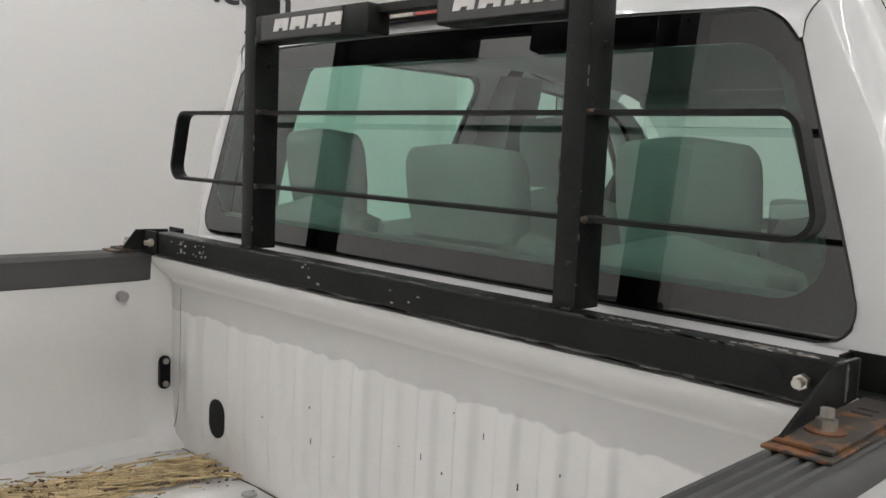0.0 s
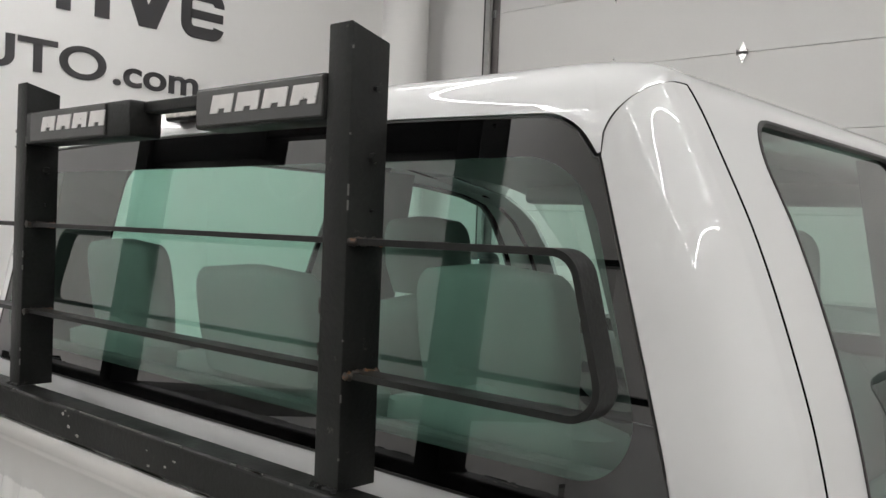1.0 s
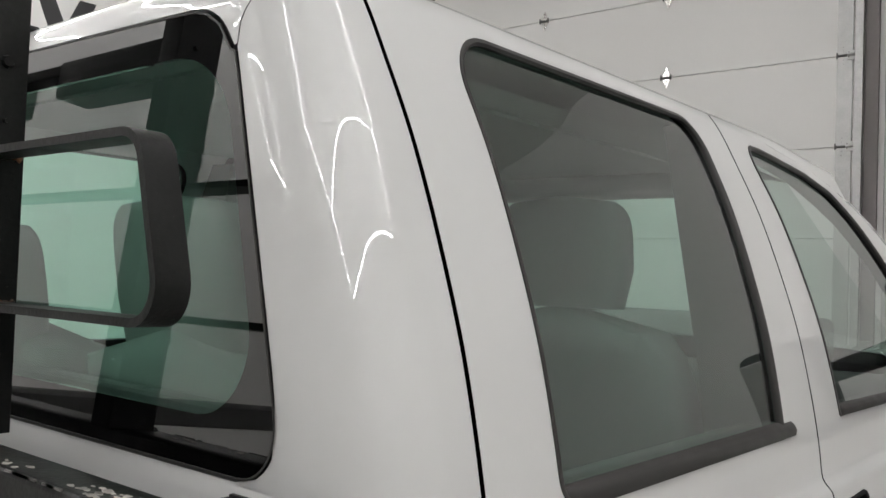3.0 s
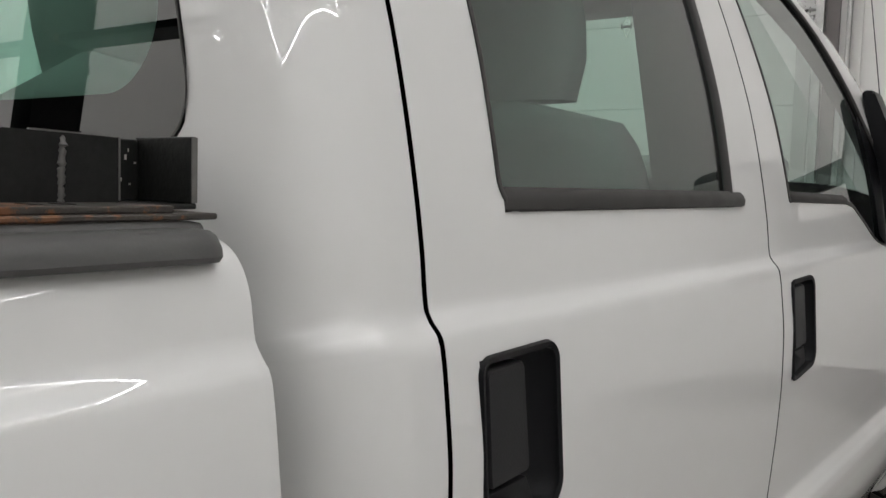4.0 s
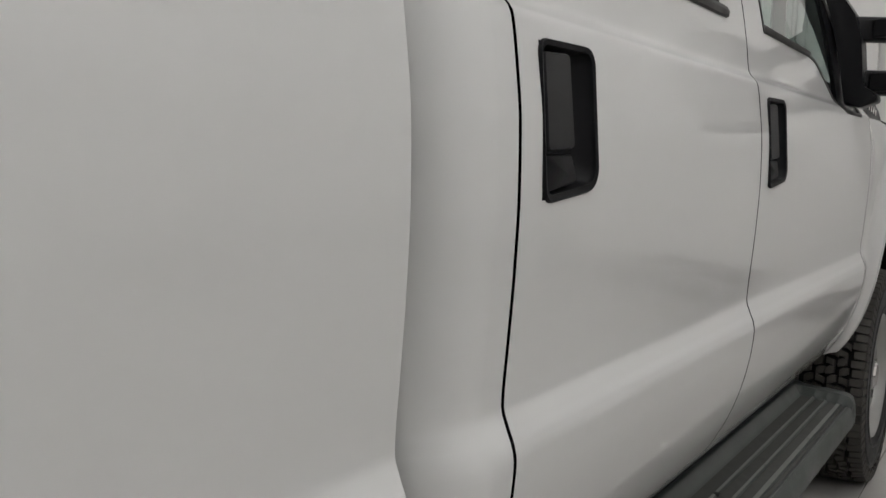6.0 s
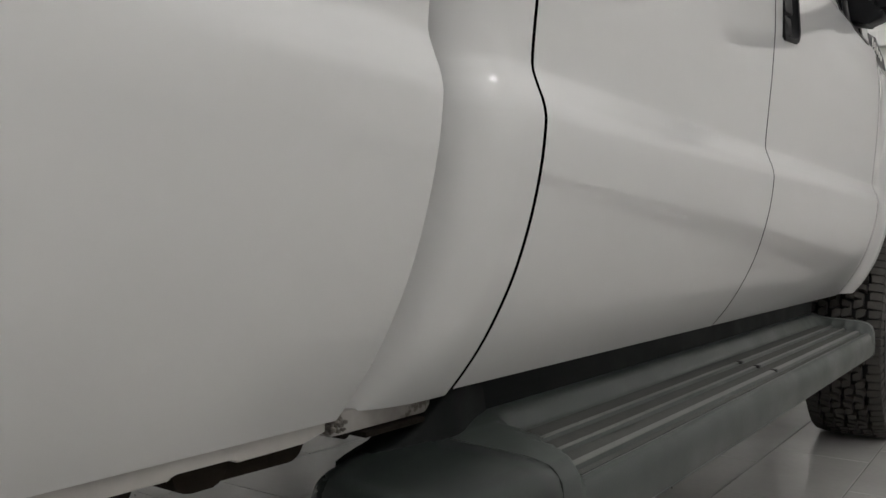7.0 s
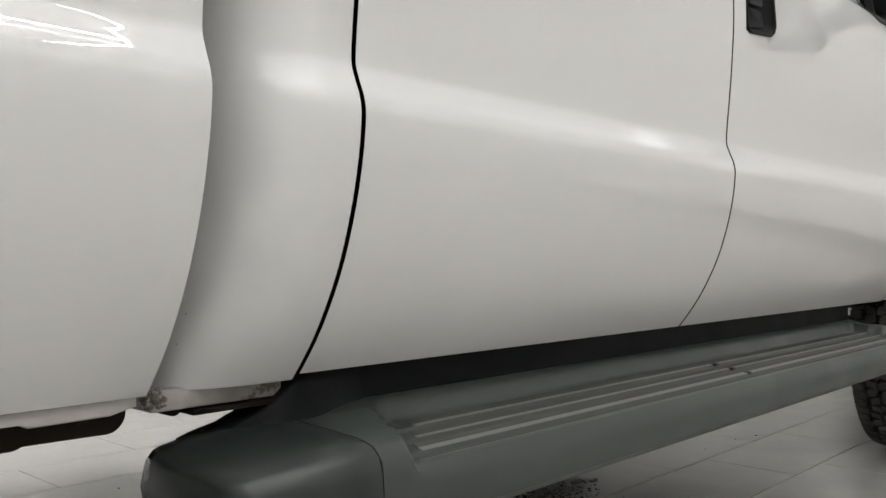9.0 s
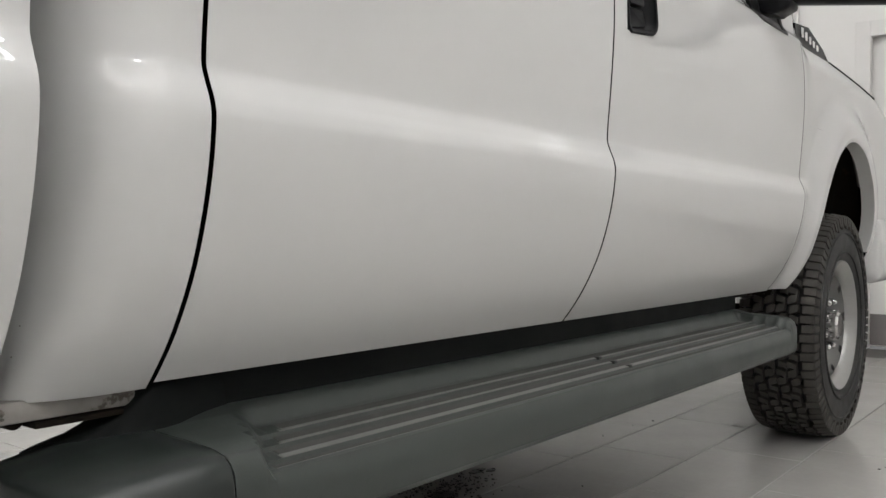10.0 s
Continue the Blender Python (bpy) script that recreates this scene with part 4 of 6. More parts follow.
for s in (1, -1):
    ob = skin("bed_side", s, levels(0.538, 1.37, [RA[1] + RA[2] * math.sin(a) for a in np.linspace(0.05, math.pi / 2, 16)]), const(BED_END), const(-0.006), [rear_arch], PAINT, truck, rim=0.03, label="white bed side panel")
    bm = bmesh.new()
    prof = [(side_x(1.37), 1.37)] + BPROF
    ls = []
    for y, k in ((BED_END, 0), (-0.02, 0), (-0.010, 0.0), (-0.006, 0.0)):
        ls.append([(s * (x - 0.010 * k), y, z - 0.010 * k) for x, z in prof])
    loft(bm, ls, closed=False)
    part("bed_rail", bm, PAINT, truck, smooth=60)
    # inner wall with a dished lower part
    bm = bmesh.new()
    ls = []
    for z, x in ((0.925, 0.80), (0.955, 0.868), (1.03, 0.883), (1.20, 0.885), (1.215, 0.878), (1.30, 0.880), (1.36, 0.882), (1.40, 0.884), (1.422, 0.886)):
        ls.append([(s * (x - 0.035 * max(0.0, 1 - abs((y + 0.02) / 0.09)) - 0.012 * (0.5 + 0.5 * math.tanh((y + 0.55) * 30)) * (z < 1.2) * (z > 0.95)), y, z) for y in np.linspace(BED_END, -0.02, 90)])
    loft(bm, ls, closed=False)
    part("bed_inner_wall", bm, BEDPAINT, truck, "scuffed white inner bed wall", smooth=50)
    # ribbed rail cap
    bm = bmesh.new()
    prof = [(0.970, 1.4095), (0.977, 1.4105), (0.9815, 1.415), (0.980, 1.422), (0.974, 1.430), (0.966, 1.4335)]
    for i in range(5):
        x = 0.958 - i * 0.0150
        prof += [(x, 1.4340), (x - 0.0035, 1.4385), (x - 0.0085, 1.4385), (x - 0.0125, 1.4340)]
    prof += [(0.884, 1.4330), (0.879, 1.4270), (0.877, 1.365), (0.882, 1.362), (0.887, 1.420), (0.935, 1.4235), (0.955, 1.412)]
    ls = []
    for y, k in ((BED_END + 0.02, 1.0), (-0.060, 1.0), (-0.042, 0.985), (-0.032, 0.93), (-0.029, 0.86)):
        ls.append([(s * (0.930 + (x - 0.930) * k), y, 1.41 + (z - 1.41) * k) for x, z in prof])
    loft(bm, ls)
    part("rail_cap", bm, RAILPL, truck, "ribbed black plastic bed rail cap", smooth=35)
    # flange, clip and dark underbody bits below the bed
    bm = bmesh.new()
    add_prism(bm, [(BED_END, 0.5195), (-0.197, 0.5195), (-0.190, 0.526), (-0.130, 0.526), (-0.123, 0.5195), (-0.041, 0.5205), (-0.012, 0.527), (-0.012, 0.5375), (BED_END, 0.5375)], "x", s * 0.868, s * 0.892, 0.002)
    part("bed_flange", bm, FLANGE, truck, "dirty white seam flange")
    bm = bmesh.new()
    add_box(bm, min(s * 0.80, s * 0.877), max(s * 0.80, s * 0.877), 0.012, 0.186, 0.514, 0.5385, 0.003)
    part("cab_sill", bm, SILL, truck, "dirty white sill end with shade in its colour", smooth=40)
bm = bmesh.new()
nx = 281
ls = []
for z, d in ((0.925, 0.0), (0.95, 0.0), (0.99, 0.3), (1.03, 1.0), (1.20, 1.0), (1.265, 0.85), (1.285, 0.45), (1.297, 0.1), (1.305, 0.0), (1.355, 0.0)):
    row = []
    for x in np.linspace(-0.885, 0.885, nx):
        w = (x + 0.885) % 0.098 / 0.098
        rib = 0.5 + 0.5 * math.tanh(8 * (math.sin(w * 2 * math.pi) - 0.1) * 0.5)
        edge = min(1.0, max(0.0, (0.80 - abs(x)) / 0.05)) * min(1.0, max(0.0, (abs(abs(x) - 0.625) - 0.042) / 0.02))
        row.append((x, -0.045 - 0.013 * rib * d * edge, z))
    ls.append(row)
ls += [[(p[0], -0.050, 1.368) for p in ls[-1]], [(p[0], -0.066, 1.380) for p in ls[-1]], [(p[0], -0.086, 1.402) for p in ls[-1]], [(p[0], -0.093, 1.418) for p in ls[-1]], [(p[0], -0.092, 1.4265) for p in ls[-1]], [(p[0], -0.084, 1.4295) for p in ls[-1]], [(p[0], -0.006, 1.4295) for p in ls[-1]], [(p[0], -0.004, 1.30) for p in ls[-1]], [(p[0], -0.004, 0.90) for p in ls[-1]]]
loft(bm, ls, closed=False)
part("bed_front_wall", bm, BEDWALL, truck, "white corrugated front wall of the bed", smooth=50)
bm = bmesh.new()
ls = []
for x in np.linspace(-0.80, 0.80, 161):
    w = (x + 0.8) % 0.133 / 0.133
    ls.append([(x, y, 0.922 + 0.012 * (0.5 + 0.5 * math.tanh(6 * math.sin(w * 2 * math.pi))) * k) for y, k in ((BED_END, 1), (-0.16, 1), (-0.12, 0), (-0.046, 0))])
loft(bm, ls, closed=False)
part("bed_floor", bm, BEDPAINT, truck, "white ribbed bed floor", smooth=50)
part("tailgate", box(-0.86, 0.86, BED_END - 0.06, BED_END, 0.86, 1.42, 0.015), PAINT, truck, "closed white tailgate", smooth=40)
part("rear_bumper", box(-0.98, 0.98, BED_END - 0.22, BED_END - 0.07, 0.55, 0.78, 0.03), CHROME, truck, "rear bumper", smooth=40)
bm = bmesh.new()
sr = random.Random(31)
pts = [(-0.865 + 0.04 * k, -0.052 - 0.004 * sr.random(), 0.9265 + 0.002 * sr.random()) for k in range(14)]
for p, q in zip(pts, pts[1:]):
    add_tube(bm, p, q, sr.uniform(0.0008, 0.0022), 5)
pts = [(-0.806 - 0.06 * math.exp(-k / 2.5) - 0.002 * sr.random(), -0.0475, 0.93 + 0.022 * k) for k in range(20)]
for p, q in zip(pts, pts[1:]):
    add_tube(bm, p, q, max(0.0005, 0.0013 * (1 - 0.1 * pts.index(p))), 5)
part("joint_grime", bm, SOIL, truck, "dark grime along the bed joint")
for k in range(16):
    x, z, l = sr.uniform(-0.42, 0.55), sr.uniform(1.0, 1.27), sr.choice((0.002, 0.003, 0.005, 0.012))
    part("scratch", box(x, x + sr.uniform(0.0008, 0.0025), -0.0592, -0.0575, z, z + l, 0.0), SCRATCH, truck)
# holes and fittings in the bed
for s in (1, -1):
    bm = bmesh.new()
    add_prism(bm, round_poly([(s * 0.590, 0.995), (s * 0.660, 0.995), (s * 0.660, 1.093), (s * 0.590, 1.093)], 0.034, 8), "y", -0.0470, -0.040)
    part("drain_hole", bm, VOID, truck, "oval black opening")
    bm = bmesh.new()
    add_tube(bm, (s * 0.862, -0.175, 1.327), (s * 0.880, -0.175, 1.327), 0.014, 16)
    part("grommet", bm, GALV, truck, "small round grey plug", smooth=40)
    tie = part("tie_bracket", add_prism(bmesh.new(), round_poly([(-0.084, 1.075), (-0.054, 1.075), (-0.054, 1.163), (-0.084, 1.163)], 0.013, 6), "x", s * 0.855, s * 0.845, 0.002), GLOSSBLK, truck, "black tie-down bracket")
    for zz in (1.089, 1.150):
        part("bolt_head", add_tube(bmesh.new(), (s * 0.845, -0.069, zz), (s * 0.839, -0.069, zz), 0.008, 10), ZINC, tie)
part("bed_bolt", add_tube(bmesh.new(), (-0.414, -0.085, 0.920), (-0.414, -0.085, 0.927), 0.018, 14), GALV, truck, "flat bed bolt head", smooth=40)

# third brake lamp over the rear glass
bm = bmesh.new()
add_prism(bm, round_poly([(-0.19, 1.993), (0.19, 1.993), (0.19, 2.022), (-0.19, 2.022)], 0.006, 4), "y", 0.062, 0.12, 0.003)
lamp = part("brake_lamp", bm, GLOSSBLK, truck, "slim high-level brake lamp")
for a, b, mt in ((-0.182, -0.075, CLEARLENS), (-0.07, 0.07, REDLENS), (0.075, 0.182, CLEARLENS)):
    part("lens", box(a, b, 0.056, 0.064, 1.998, 2.017, 0.002), mt, lamp)

# inside of the cab
part("cab_floor", box(-0.85, 0.85, 0.06, 2.45, 0.60, 0.66), TRIM, truck, "dark cab floor")
part("cab_rear_trim", box(-0.80, 0.80, 0.075, 0.10, 0.66, 1.545, 0.006), TRIM, truck, "grey rear trim panel")
part("dashboard", box(-0.80, 0.80, 2.15, 2.70, 0.95, 1.42, 0.06, 3), TRIM, truck, "grey dashboard", smooth=40)
bm = bmesh.new()
R0 = 0.19
sw = [[(-0.40 + (R0 + 0.016 * math.cos(b)) * math.cos(a), 2.02 - 0.35 * (R0 + 0.016 * math.cos(b)) * math.sin(a), 1.33 + 0.94 * (R0 + 0.016 * math.cos(b)) * math.sin(a) + 0.016 * math.sin(b)) for b in np.linspace(0, 2 * math.pi, 8, endpoint=False)] for a in np.linspace(0, 2 * math.pi, 33)]
loft(bm, sw, ends=False)
add_tube(bm, (-0.40, 2.02, 1.33), (-0.40, 2.2, 1.25), 0.03)
add_box(bm, -0.58, -0.22, 2.01, 2.03, 1.31, 1.35, 0.005)
part("steering_wheel", bm, PLASTIC, truck, "black steering wheel", smooth=60)


def pillow_rows(h0, h1, w, t, n=14, power=3.2, base=0.85):
    """Heights with half width and half thickness of an upholstered shape, rounded at the top, narrower at the foot."""
    rows = []
    for i in range(n + 1):
        u = i / n
        v = max(0.0, 2 * u - 1)
        k = (1 - v ** power) ** (1 / power) if v < 1 else 0.0
        foot = base + (1 - base) * min(1.0, u / 0.35)
        rows.append((h0 + (h1 - h0) * u, max(0.02, w * k * foot), max(0.012, t * (0.35 + 0.65 * k) * foot)))
    return rows


OVAL = [(math.copysign(abs(math.cos(a)) ** 0.55, math.cos(a)), math.copysign(abs(math.sin(a)) ** 0.55, math.sin(a))) for a in np.linspace(0, 2 * math.pi, 28, endpoint=False)]


def cushion(w, d, h, m, r=0.05):
    bm = bmesh.new()
    add_box(bm, -w / 2, w / 2, -d / 2, d / 2, 0, h, r, 4)
    bmesh.ops.transform(bm, matrix=m, verts=bm.verts)
    return bm


for x in (-0.48, 0.48):
    fs = part("front_seat", cushion(0.54, 0.52, 0.16, pose(x, 1.52, 0.92)), CLOTH, truck, "grey cloth front seat", smooth=60)
    bm = bmesh.new()
    loft(bm, [[(x + w * c, 1.28 - 0.30 * (z - 1.02) + t * d, z) for c, d in OVAL] for z, w, t in pillow_rows(1.02, 1.632, 0.265, 0.085, power=4.0)])
    part("backrest", bm, CLOTH, fs, smooth=60)
    bm = bmesh.new()
    loft(bm, [[(x + w * c, 1.105 - 0.12 * (z - 1.65) + t * d, z) for c, d in OVAL] for z, w, t in pillow_rows(1.630, 1.855, 0.145, 0.055, n=20, power=4.0)])
    part("headrest", bm, CLOTH, fs, smooth=60)
part("rear_bench", cushion(1.42, 0.50, 0.15, pose(0, 0.52, 0.92)), CLOTH, truck, "grey cloth rear bench", smooth=60)
for x, w, hx, hw, h0, h1 in ((-0.51, 0.21, -0.505, 0.13, 1.57, 1.772), (0.51, 0.21, 0.495, 0.13, 1.57, 1.770), (0.0, 0.29, 0.03, 0.155, 1.555, 1.745)):
    bm = bmesh.new()
    loft(bm, [[(x + q * c, 0.30 - 0.22 * (z - 1.0) + t * d, z) for c, d in OVAL] for z, q, t in pillow_rows(1.0, 1.605, w, 0.06, power=6.0, base=1.0)])
    rs = part("rear_seat_back", bm, CLOTH, truck, "grey cloth rear seat back", smooth=60)
    bm = bmesh.new()
    loft(bm, [[(hx + q * c, (0.14 if hw > 0.14 else 0.195) - 0.03 * (z - h0) / (h1 - h0) + t * d, z) for c, d in OVAL] for z, q, t in pillow_rows(h0, h1, hw, 0.045, n=20, power=4.6, base=0.93)])
    part("headrest", bm, CLOTH, rs, smooth=60)
    for dx in (-0.05, 0.05):
        part("headrest_post", add_tube(bmesh.new(), (hx + dx, 0.185, h0 - 0.06), (hx + dx, 0.185, h0 + 0.02), 0.006, 8), CHROME, rs)

part("cowl", box(-0.52, 0.52, 2.70, 2.86, 1.40, 1.585, 0.03, 3), TRIM, truck, "dark cowl below the windscreen", smooth=40)
part("screen_header", box(-0.62, 0.62, 1.74, 1.84, 1.925, 1.99, 0.02, 3), LINER, truck, "pale header over the windscreen", smooth=40)
inside_mirror = part("inside_mirror", add_prism(bmesh.new(), round_poly([(-0.085, 1.855), (0.125, 1.855), (0.105, 1.915), (-0.075, 1.915)], 0.018, 5), "y", 1.95, 1.975, 0.004), PLASTIC, truck, "black inside rear-view mirror", smooth=40)
part("mirror_face", add_prism(bmesh.new(), round_poly([(-0.078, 1.861), (0.118, 1.861), (0.099, 1.909), (-0.069, 1.909)], 0.014, 5), "y", 1.9465, 1.9505), CHROME, inside_mirror, "mirror glass")
part("mirror_arm", add_tube(bmesh.new(), (0.02, 1.965, 1.90), (0.02, 1.90, 1.955), 0.010, 10), PLASTIC, inside_mirror)

# running boards
for s in (1, -1):
    hi = [(0.846, 0.4915), (0.862, 0.4915), (0.870, 0.491), (0.880, 0.4885), (0.892, 0.485), (0.908, 0.4825), (0.96, 0.481), (1.005, 0.478), (1.026, 0.473), (1.038, 0.463), (1.044, 0.445), (1.0465, 0.41), (1.045, 0.380), (1.038, 0.368), (1.0, 0.365), (0.90, 0.365), (0.83, 0.385), (0.82, 0.42), (0.835, 0.48)]
    sec = lambda o, y: [(s * x, y, z) for x, z in o]  # noqa: E731
    ease = lambda q: (lambda c: c * c * (3 - 2 * c))(min(1.0, max(0.0, q)))  # noqa: E731

    def board(y):
        """Section of the board at y: the tread lies sunk between an inner rail and an outer lip, and rises to a flat top at both ends."""
        o = [(0.846, 0.4915), (0.862, 0.4915)]
        for x in (0.868, 0.874, 0.880, 0.885, 0.889, 0.892, 0.896, 0.927, 0.929, 0.935, 0.937, 0.963, 0.965, 0.971, 0.973, 0.997, 0.999, 1.010, 1.012, 1.022, 1.026, 1.030):
            top = float(np.interp(x, [0.862, 0.870, 0.880, 0.892, 0.908, 0.96, 1.005, 1.026, 1.034], [0.4915, 0.491, 0.4885, 0.485, 0.4825, 0.481, 0.478, 0.473, 0.468]))
            low = float(np.interp(x, [0.862, 0.868, 0.874, 0.880, 0.885, 0.889, 0.892, 0.896, 1.022, 1.026, 1.030], [0.4915, 0.4905, 0.487, 0.480, 0.472, 0.465, 0.461, 0.4590, 0.4415, 0.4435, 0.4450]))
            if x in (0.929, 0.935, 0.965, 0.971, 0.999, 1.010):
                low += 0.0055
            b = ease((y - 0.245 - (1.03 - x) * 0.55) / (0.010 + (1.03 - x) * 0.22)) * ease((2.262 - y) / 0.02)
            o.append((x, top + (low - top) * b))
        e = ease((y - 0.240) / 0.02) * ease((2.266 - y) / 0.02)
        o += [(1.036, 0.465 - 0.022 * e), (1.0425, 0.455 - 0.020 * e), (1.046, 0.425 - 0.013 * e), (1.0463, 0.400), (1.043, 0.378), (1.034, 0.368), (1.0, 0.365), (0.90, 0.365), (0.83, 0.385), (0.82, 0.42), (0.835, 0.48)]
        return sec(o, y)

    ys = list(np.arange(0.1985, 0.24, 0.008)) + list(np.arange(0.242, 0.40, 0.0022)) + [0.6, 1.2, 1.8, 2.22] + list(np.arange(2.236, 2.276, 0.005)) + [2.29]
    rb = part("running_board", loft(bmesh.new(), [board(float(y)) for y in ys]), BOARD, truck, "dark grey plastic running board with ribbed tread", smooth=32)
    part("upstand", add_prism(bmesh.new(), [(2.30, 0.47), (2.30, 0.556), (0.216, 0.556), (0.208, 0.545), (0.203, 0.52), (0.202, 0.47)], "x", s * 0.828, s * 0.862, 0.002), UPBLK, rb, "black upstand under the doors")
    ls = []
    for y, zt, xo in ((0.066, 0.4740, 0.862), (0.080, 0.4785, 0.866), (0.098, 0.4825, 0.872), (0.118, 0.4865, 0.878), (0.140, 0.495, 0.882), (0.162, 0.506, 0.886), (0.178, 0.518, 0.889), (0.192, 0.530, 0.891), (0.202, 0.5355, 0.891), (0.215, 0.538, 0.890), (0.235, 0.5385, 0.886), (0.26, 0.539, 0.878), (0.29, 0.540, 0.869), (0.33, 0.541, 0.860)):
        zf = min(0.468, zt - 0.012)
        zm = zf + (zt - zf) * 0.30
        ls.append([(s * x, y, z) for x, z in ((0.838, zf), (xo + 0.012, zf), (xo + 0.008, min(0.478, zt - 0.005)), (xo + 0.002, max(zm, zt - 0.03)), (xo, zt - 0.004), (xo - 0.004, zt), (0.838, zt))])
    part("cap_fairing", loft(bmesh.new(), ls), UPBLK, rb, "black swept fairing", smooth=50)
    part("front_lip", loft(bmesh.new(), [sec(hi, 2.288), sec(hi, 2.298), sec([(0.935 + (x - 0.935) * 0.97, 0.44 + (z - 0.44) * 0.94) for x, z in hi], 2.312), sec([(0.935 + (x - 0.935) * 0.8, 0.43 + (z - 0.43) * 0.7) for x, z in hi], 2.318)]), BOARD, rb, smooth=45)
    ls = []
    stations = [(0.1965, 0.366, 0.482, 1.046, 0.822), (0.1945, 0.365, 0.483, 1.0468, 0.822), (0.16, 0.368, 0.481, 1.046, 0.822), (0.13, 0.372, 0.479, 1.044, 0.823), (0.10, 0.380, 0.476, 1.041, 0.825), (0.07, 0.387, 0.472, 1.036, 0.828)]
    for a in np.linspace(0.15, 1.5, 9):
        c, q = 1 - math.cos(a), math.sin(a)
        stations.append((0.052 - 0.030 * q, 0.392 + 0.012 * c, 0.468 - 0.014 * c, 1.031 - 0.050 * c, 0.830 + 0.008 * c))
    for y, zb, zt, xo, xi in stations:
        o = []
        for x, z in hi:
            u = (x - 0.82) / (1.046 - 0.82)
            if z > 0.4825:
                zz = zt + 0.7 * (z - 0.4825)
            else:
                zz = zb + (zt - zb) * (z - 0.365) / (0.4825 - 0.365)
            o.append((xi + (xo - xi) * u, zz))
        ls.append(sec(o, y))
    cap = part("end_cap", loft(bmesh.new(), ls), ENDPL, rb, "smooth dark plastic end cap", smooth=50)
    for y, x in ((0.190, 0.876), (0.156, 0.880)):
        part("screw", add_tube(bmesh.new(), (s * x, y, 0.474), (s * x, y, 0.4898 if y > 0.18 else 0.4875), 0.0024, 10), ZINC, cap)
    for (x0, z0), (x1, z1) in (((0.8965, 0.4590), (0.9265, 0.4546)), ((0.9375, 0.4537), (0.9625, 0.4501)), ((0.9735, 0.4485), (0.9965, 0.4452)), ((1.0125, 0.4429), (1.0215, 0.4416))):
        strip = [(x0, z0 - 0.001), (x1, z1 - 0.001), (x1, z1 + 0.0008), (x0, z0 + 0.0008)]
        part("tread_strip", loft(bmesh.new(), [sec(strip, 0.262 + (1.03 - x0) * 0.9), sec(strip, 2.245)]), GRIP, rb, "rough dark grip strip")
    for x0, x1, z0, z1 in ((0.9292, 0.9348, 0.4605, 0.4597), (0.9652, 0.9708, 0.4553, 0.4545), (0.9995, 1.0095, 0.4503, 0.4489), (1.0265, 1.0300, 0.4438, 0.4451)):
        strip = [(x0, z0 - 0.002), (x1, z1 - 0.002), (x1, z1 + 0.0006), (x0, z0 + 0.0006)]
        part("tread_rib", loft(bmesh.new(), [sec(strip, 0.270 + (1.03 - x0) * 0.9), sec(strip, 2.240)]), RIBPL, rb, "scuffed pale rib top")
    for x0, z0 in ((0.9285, 0.4605), (0.9645, 0.4552), (0.9985, 0.4500)):
        part("tread_break", box(min(s * x0, s * (x0 + 0.013)), max(s * x0, s * (x0 + 0.013)), 1.240, 1.252, z0 - 0.004, z0 + 0.0022, 0.001), RUBBER, rb)
    for y in (0.95, 1.5, 2.05):
        part("step_bracket", box(min(s * 0.70, s * 0.86), max(s * 0.70, s * 0.86), y - 0.03, y + 0.03, 0.39, 0.42, 0.004), UNDER, rb)

# frame, axles and other dark parts under the truck
for s in (1, -1):
    part("frame_rail", box(min(s * 0.40, s * 0.48), max(s * 0.40, s * 0.48), BED_END, 3.8, 0.50, 0.70, 0.01), UNDER, truck)
part("rear_axle", add_tube(bmesh.new(), (-0.75, RA[0], 0.40), (0.75, RA[0], 0.40), 0.06, 12), UNDER, truck, smooth=40)
part("front_axle", add_tube(bmesh.new(), (-0.75, 2.96, 0.40), (0.75, 2.96, 0.40), 0.06, 12), UNDER, truck, smooth=40)
part("cab_underside", box(-0.84, 0.84, 0.08, 2.45, 0.52, 0.60, 0.01), UNDER, truck)
bm = bmesh.new()
add_tube(bm, (0.62, -1.0, 0.50), (0.62, -0.30, 0.50), 0.055, 16)
part("exhaust", bm, UNDER, truck, "dull exhaust pipe", smooth=40)
part("fuel_tank", box(-0.40, 0.1, -0.9, 1.0, 0.42, 0.60, 0.04), UNDER, truck, smooth=40)
part("bed_bracket", add_prism(bmesh.new(), round_poly([(-0.62, 0.494), (-0.215, 0.494), (-0.205, 0.53), (-0.62, 0.53)], [0, 0.026, 0, 0], 8), "x", 0.78, 0.864, 0.002), UNDER, truck, "dark bracket under the bed", smooth=40)
part("bed_bracket", add_prism(bmesh.new(), round_poly([(-0.168, 0.494), (-0.112, 0.494), (-0.106, 0.53), (-0.172, 0.53)], [0.024, 0.016, 0, 0], 8), "x", 0.70, 0.863, 0.002), UNDER, truck, "dark bracket under the bed", smooth=40)
part("bed_bracket", add_prism(bmesh.new(), round_poly([(-0.16, 0.4965), (-0.012, 0.4955), (-0.004, 0.53), (-0.16, 0.53)], [0, 0.024, 0, 0], 8), "x", 0.74, 0.860, 0.002), UNDER, truck, "dark bracket under the bed", smooth=40)
part("cross_bar", box(0.40, 0.862, -0.215, -0.160, 0.509, 0.528, 0.004), UNDER, truck, "dark cross bar under the bed")
part("sill_edge", box(0.855, 0.884, 0.06, 0.166, 0.5065, 0.5125, 0.001), UNDER, truck, "rusty sill edge")
part("sill_bracket", add_tube(bmesh.new(), (0.845, 0.045, 0.517), (0.868, 0.045, 0.517), 0.011, 16), UNDER, truck, smooth=40)
bm = bmesh.new()
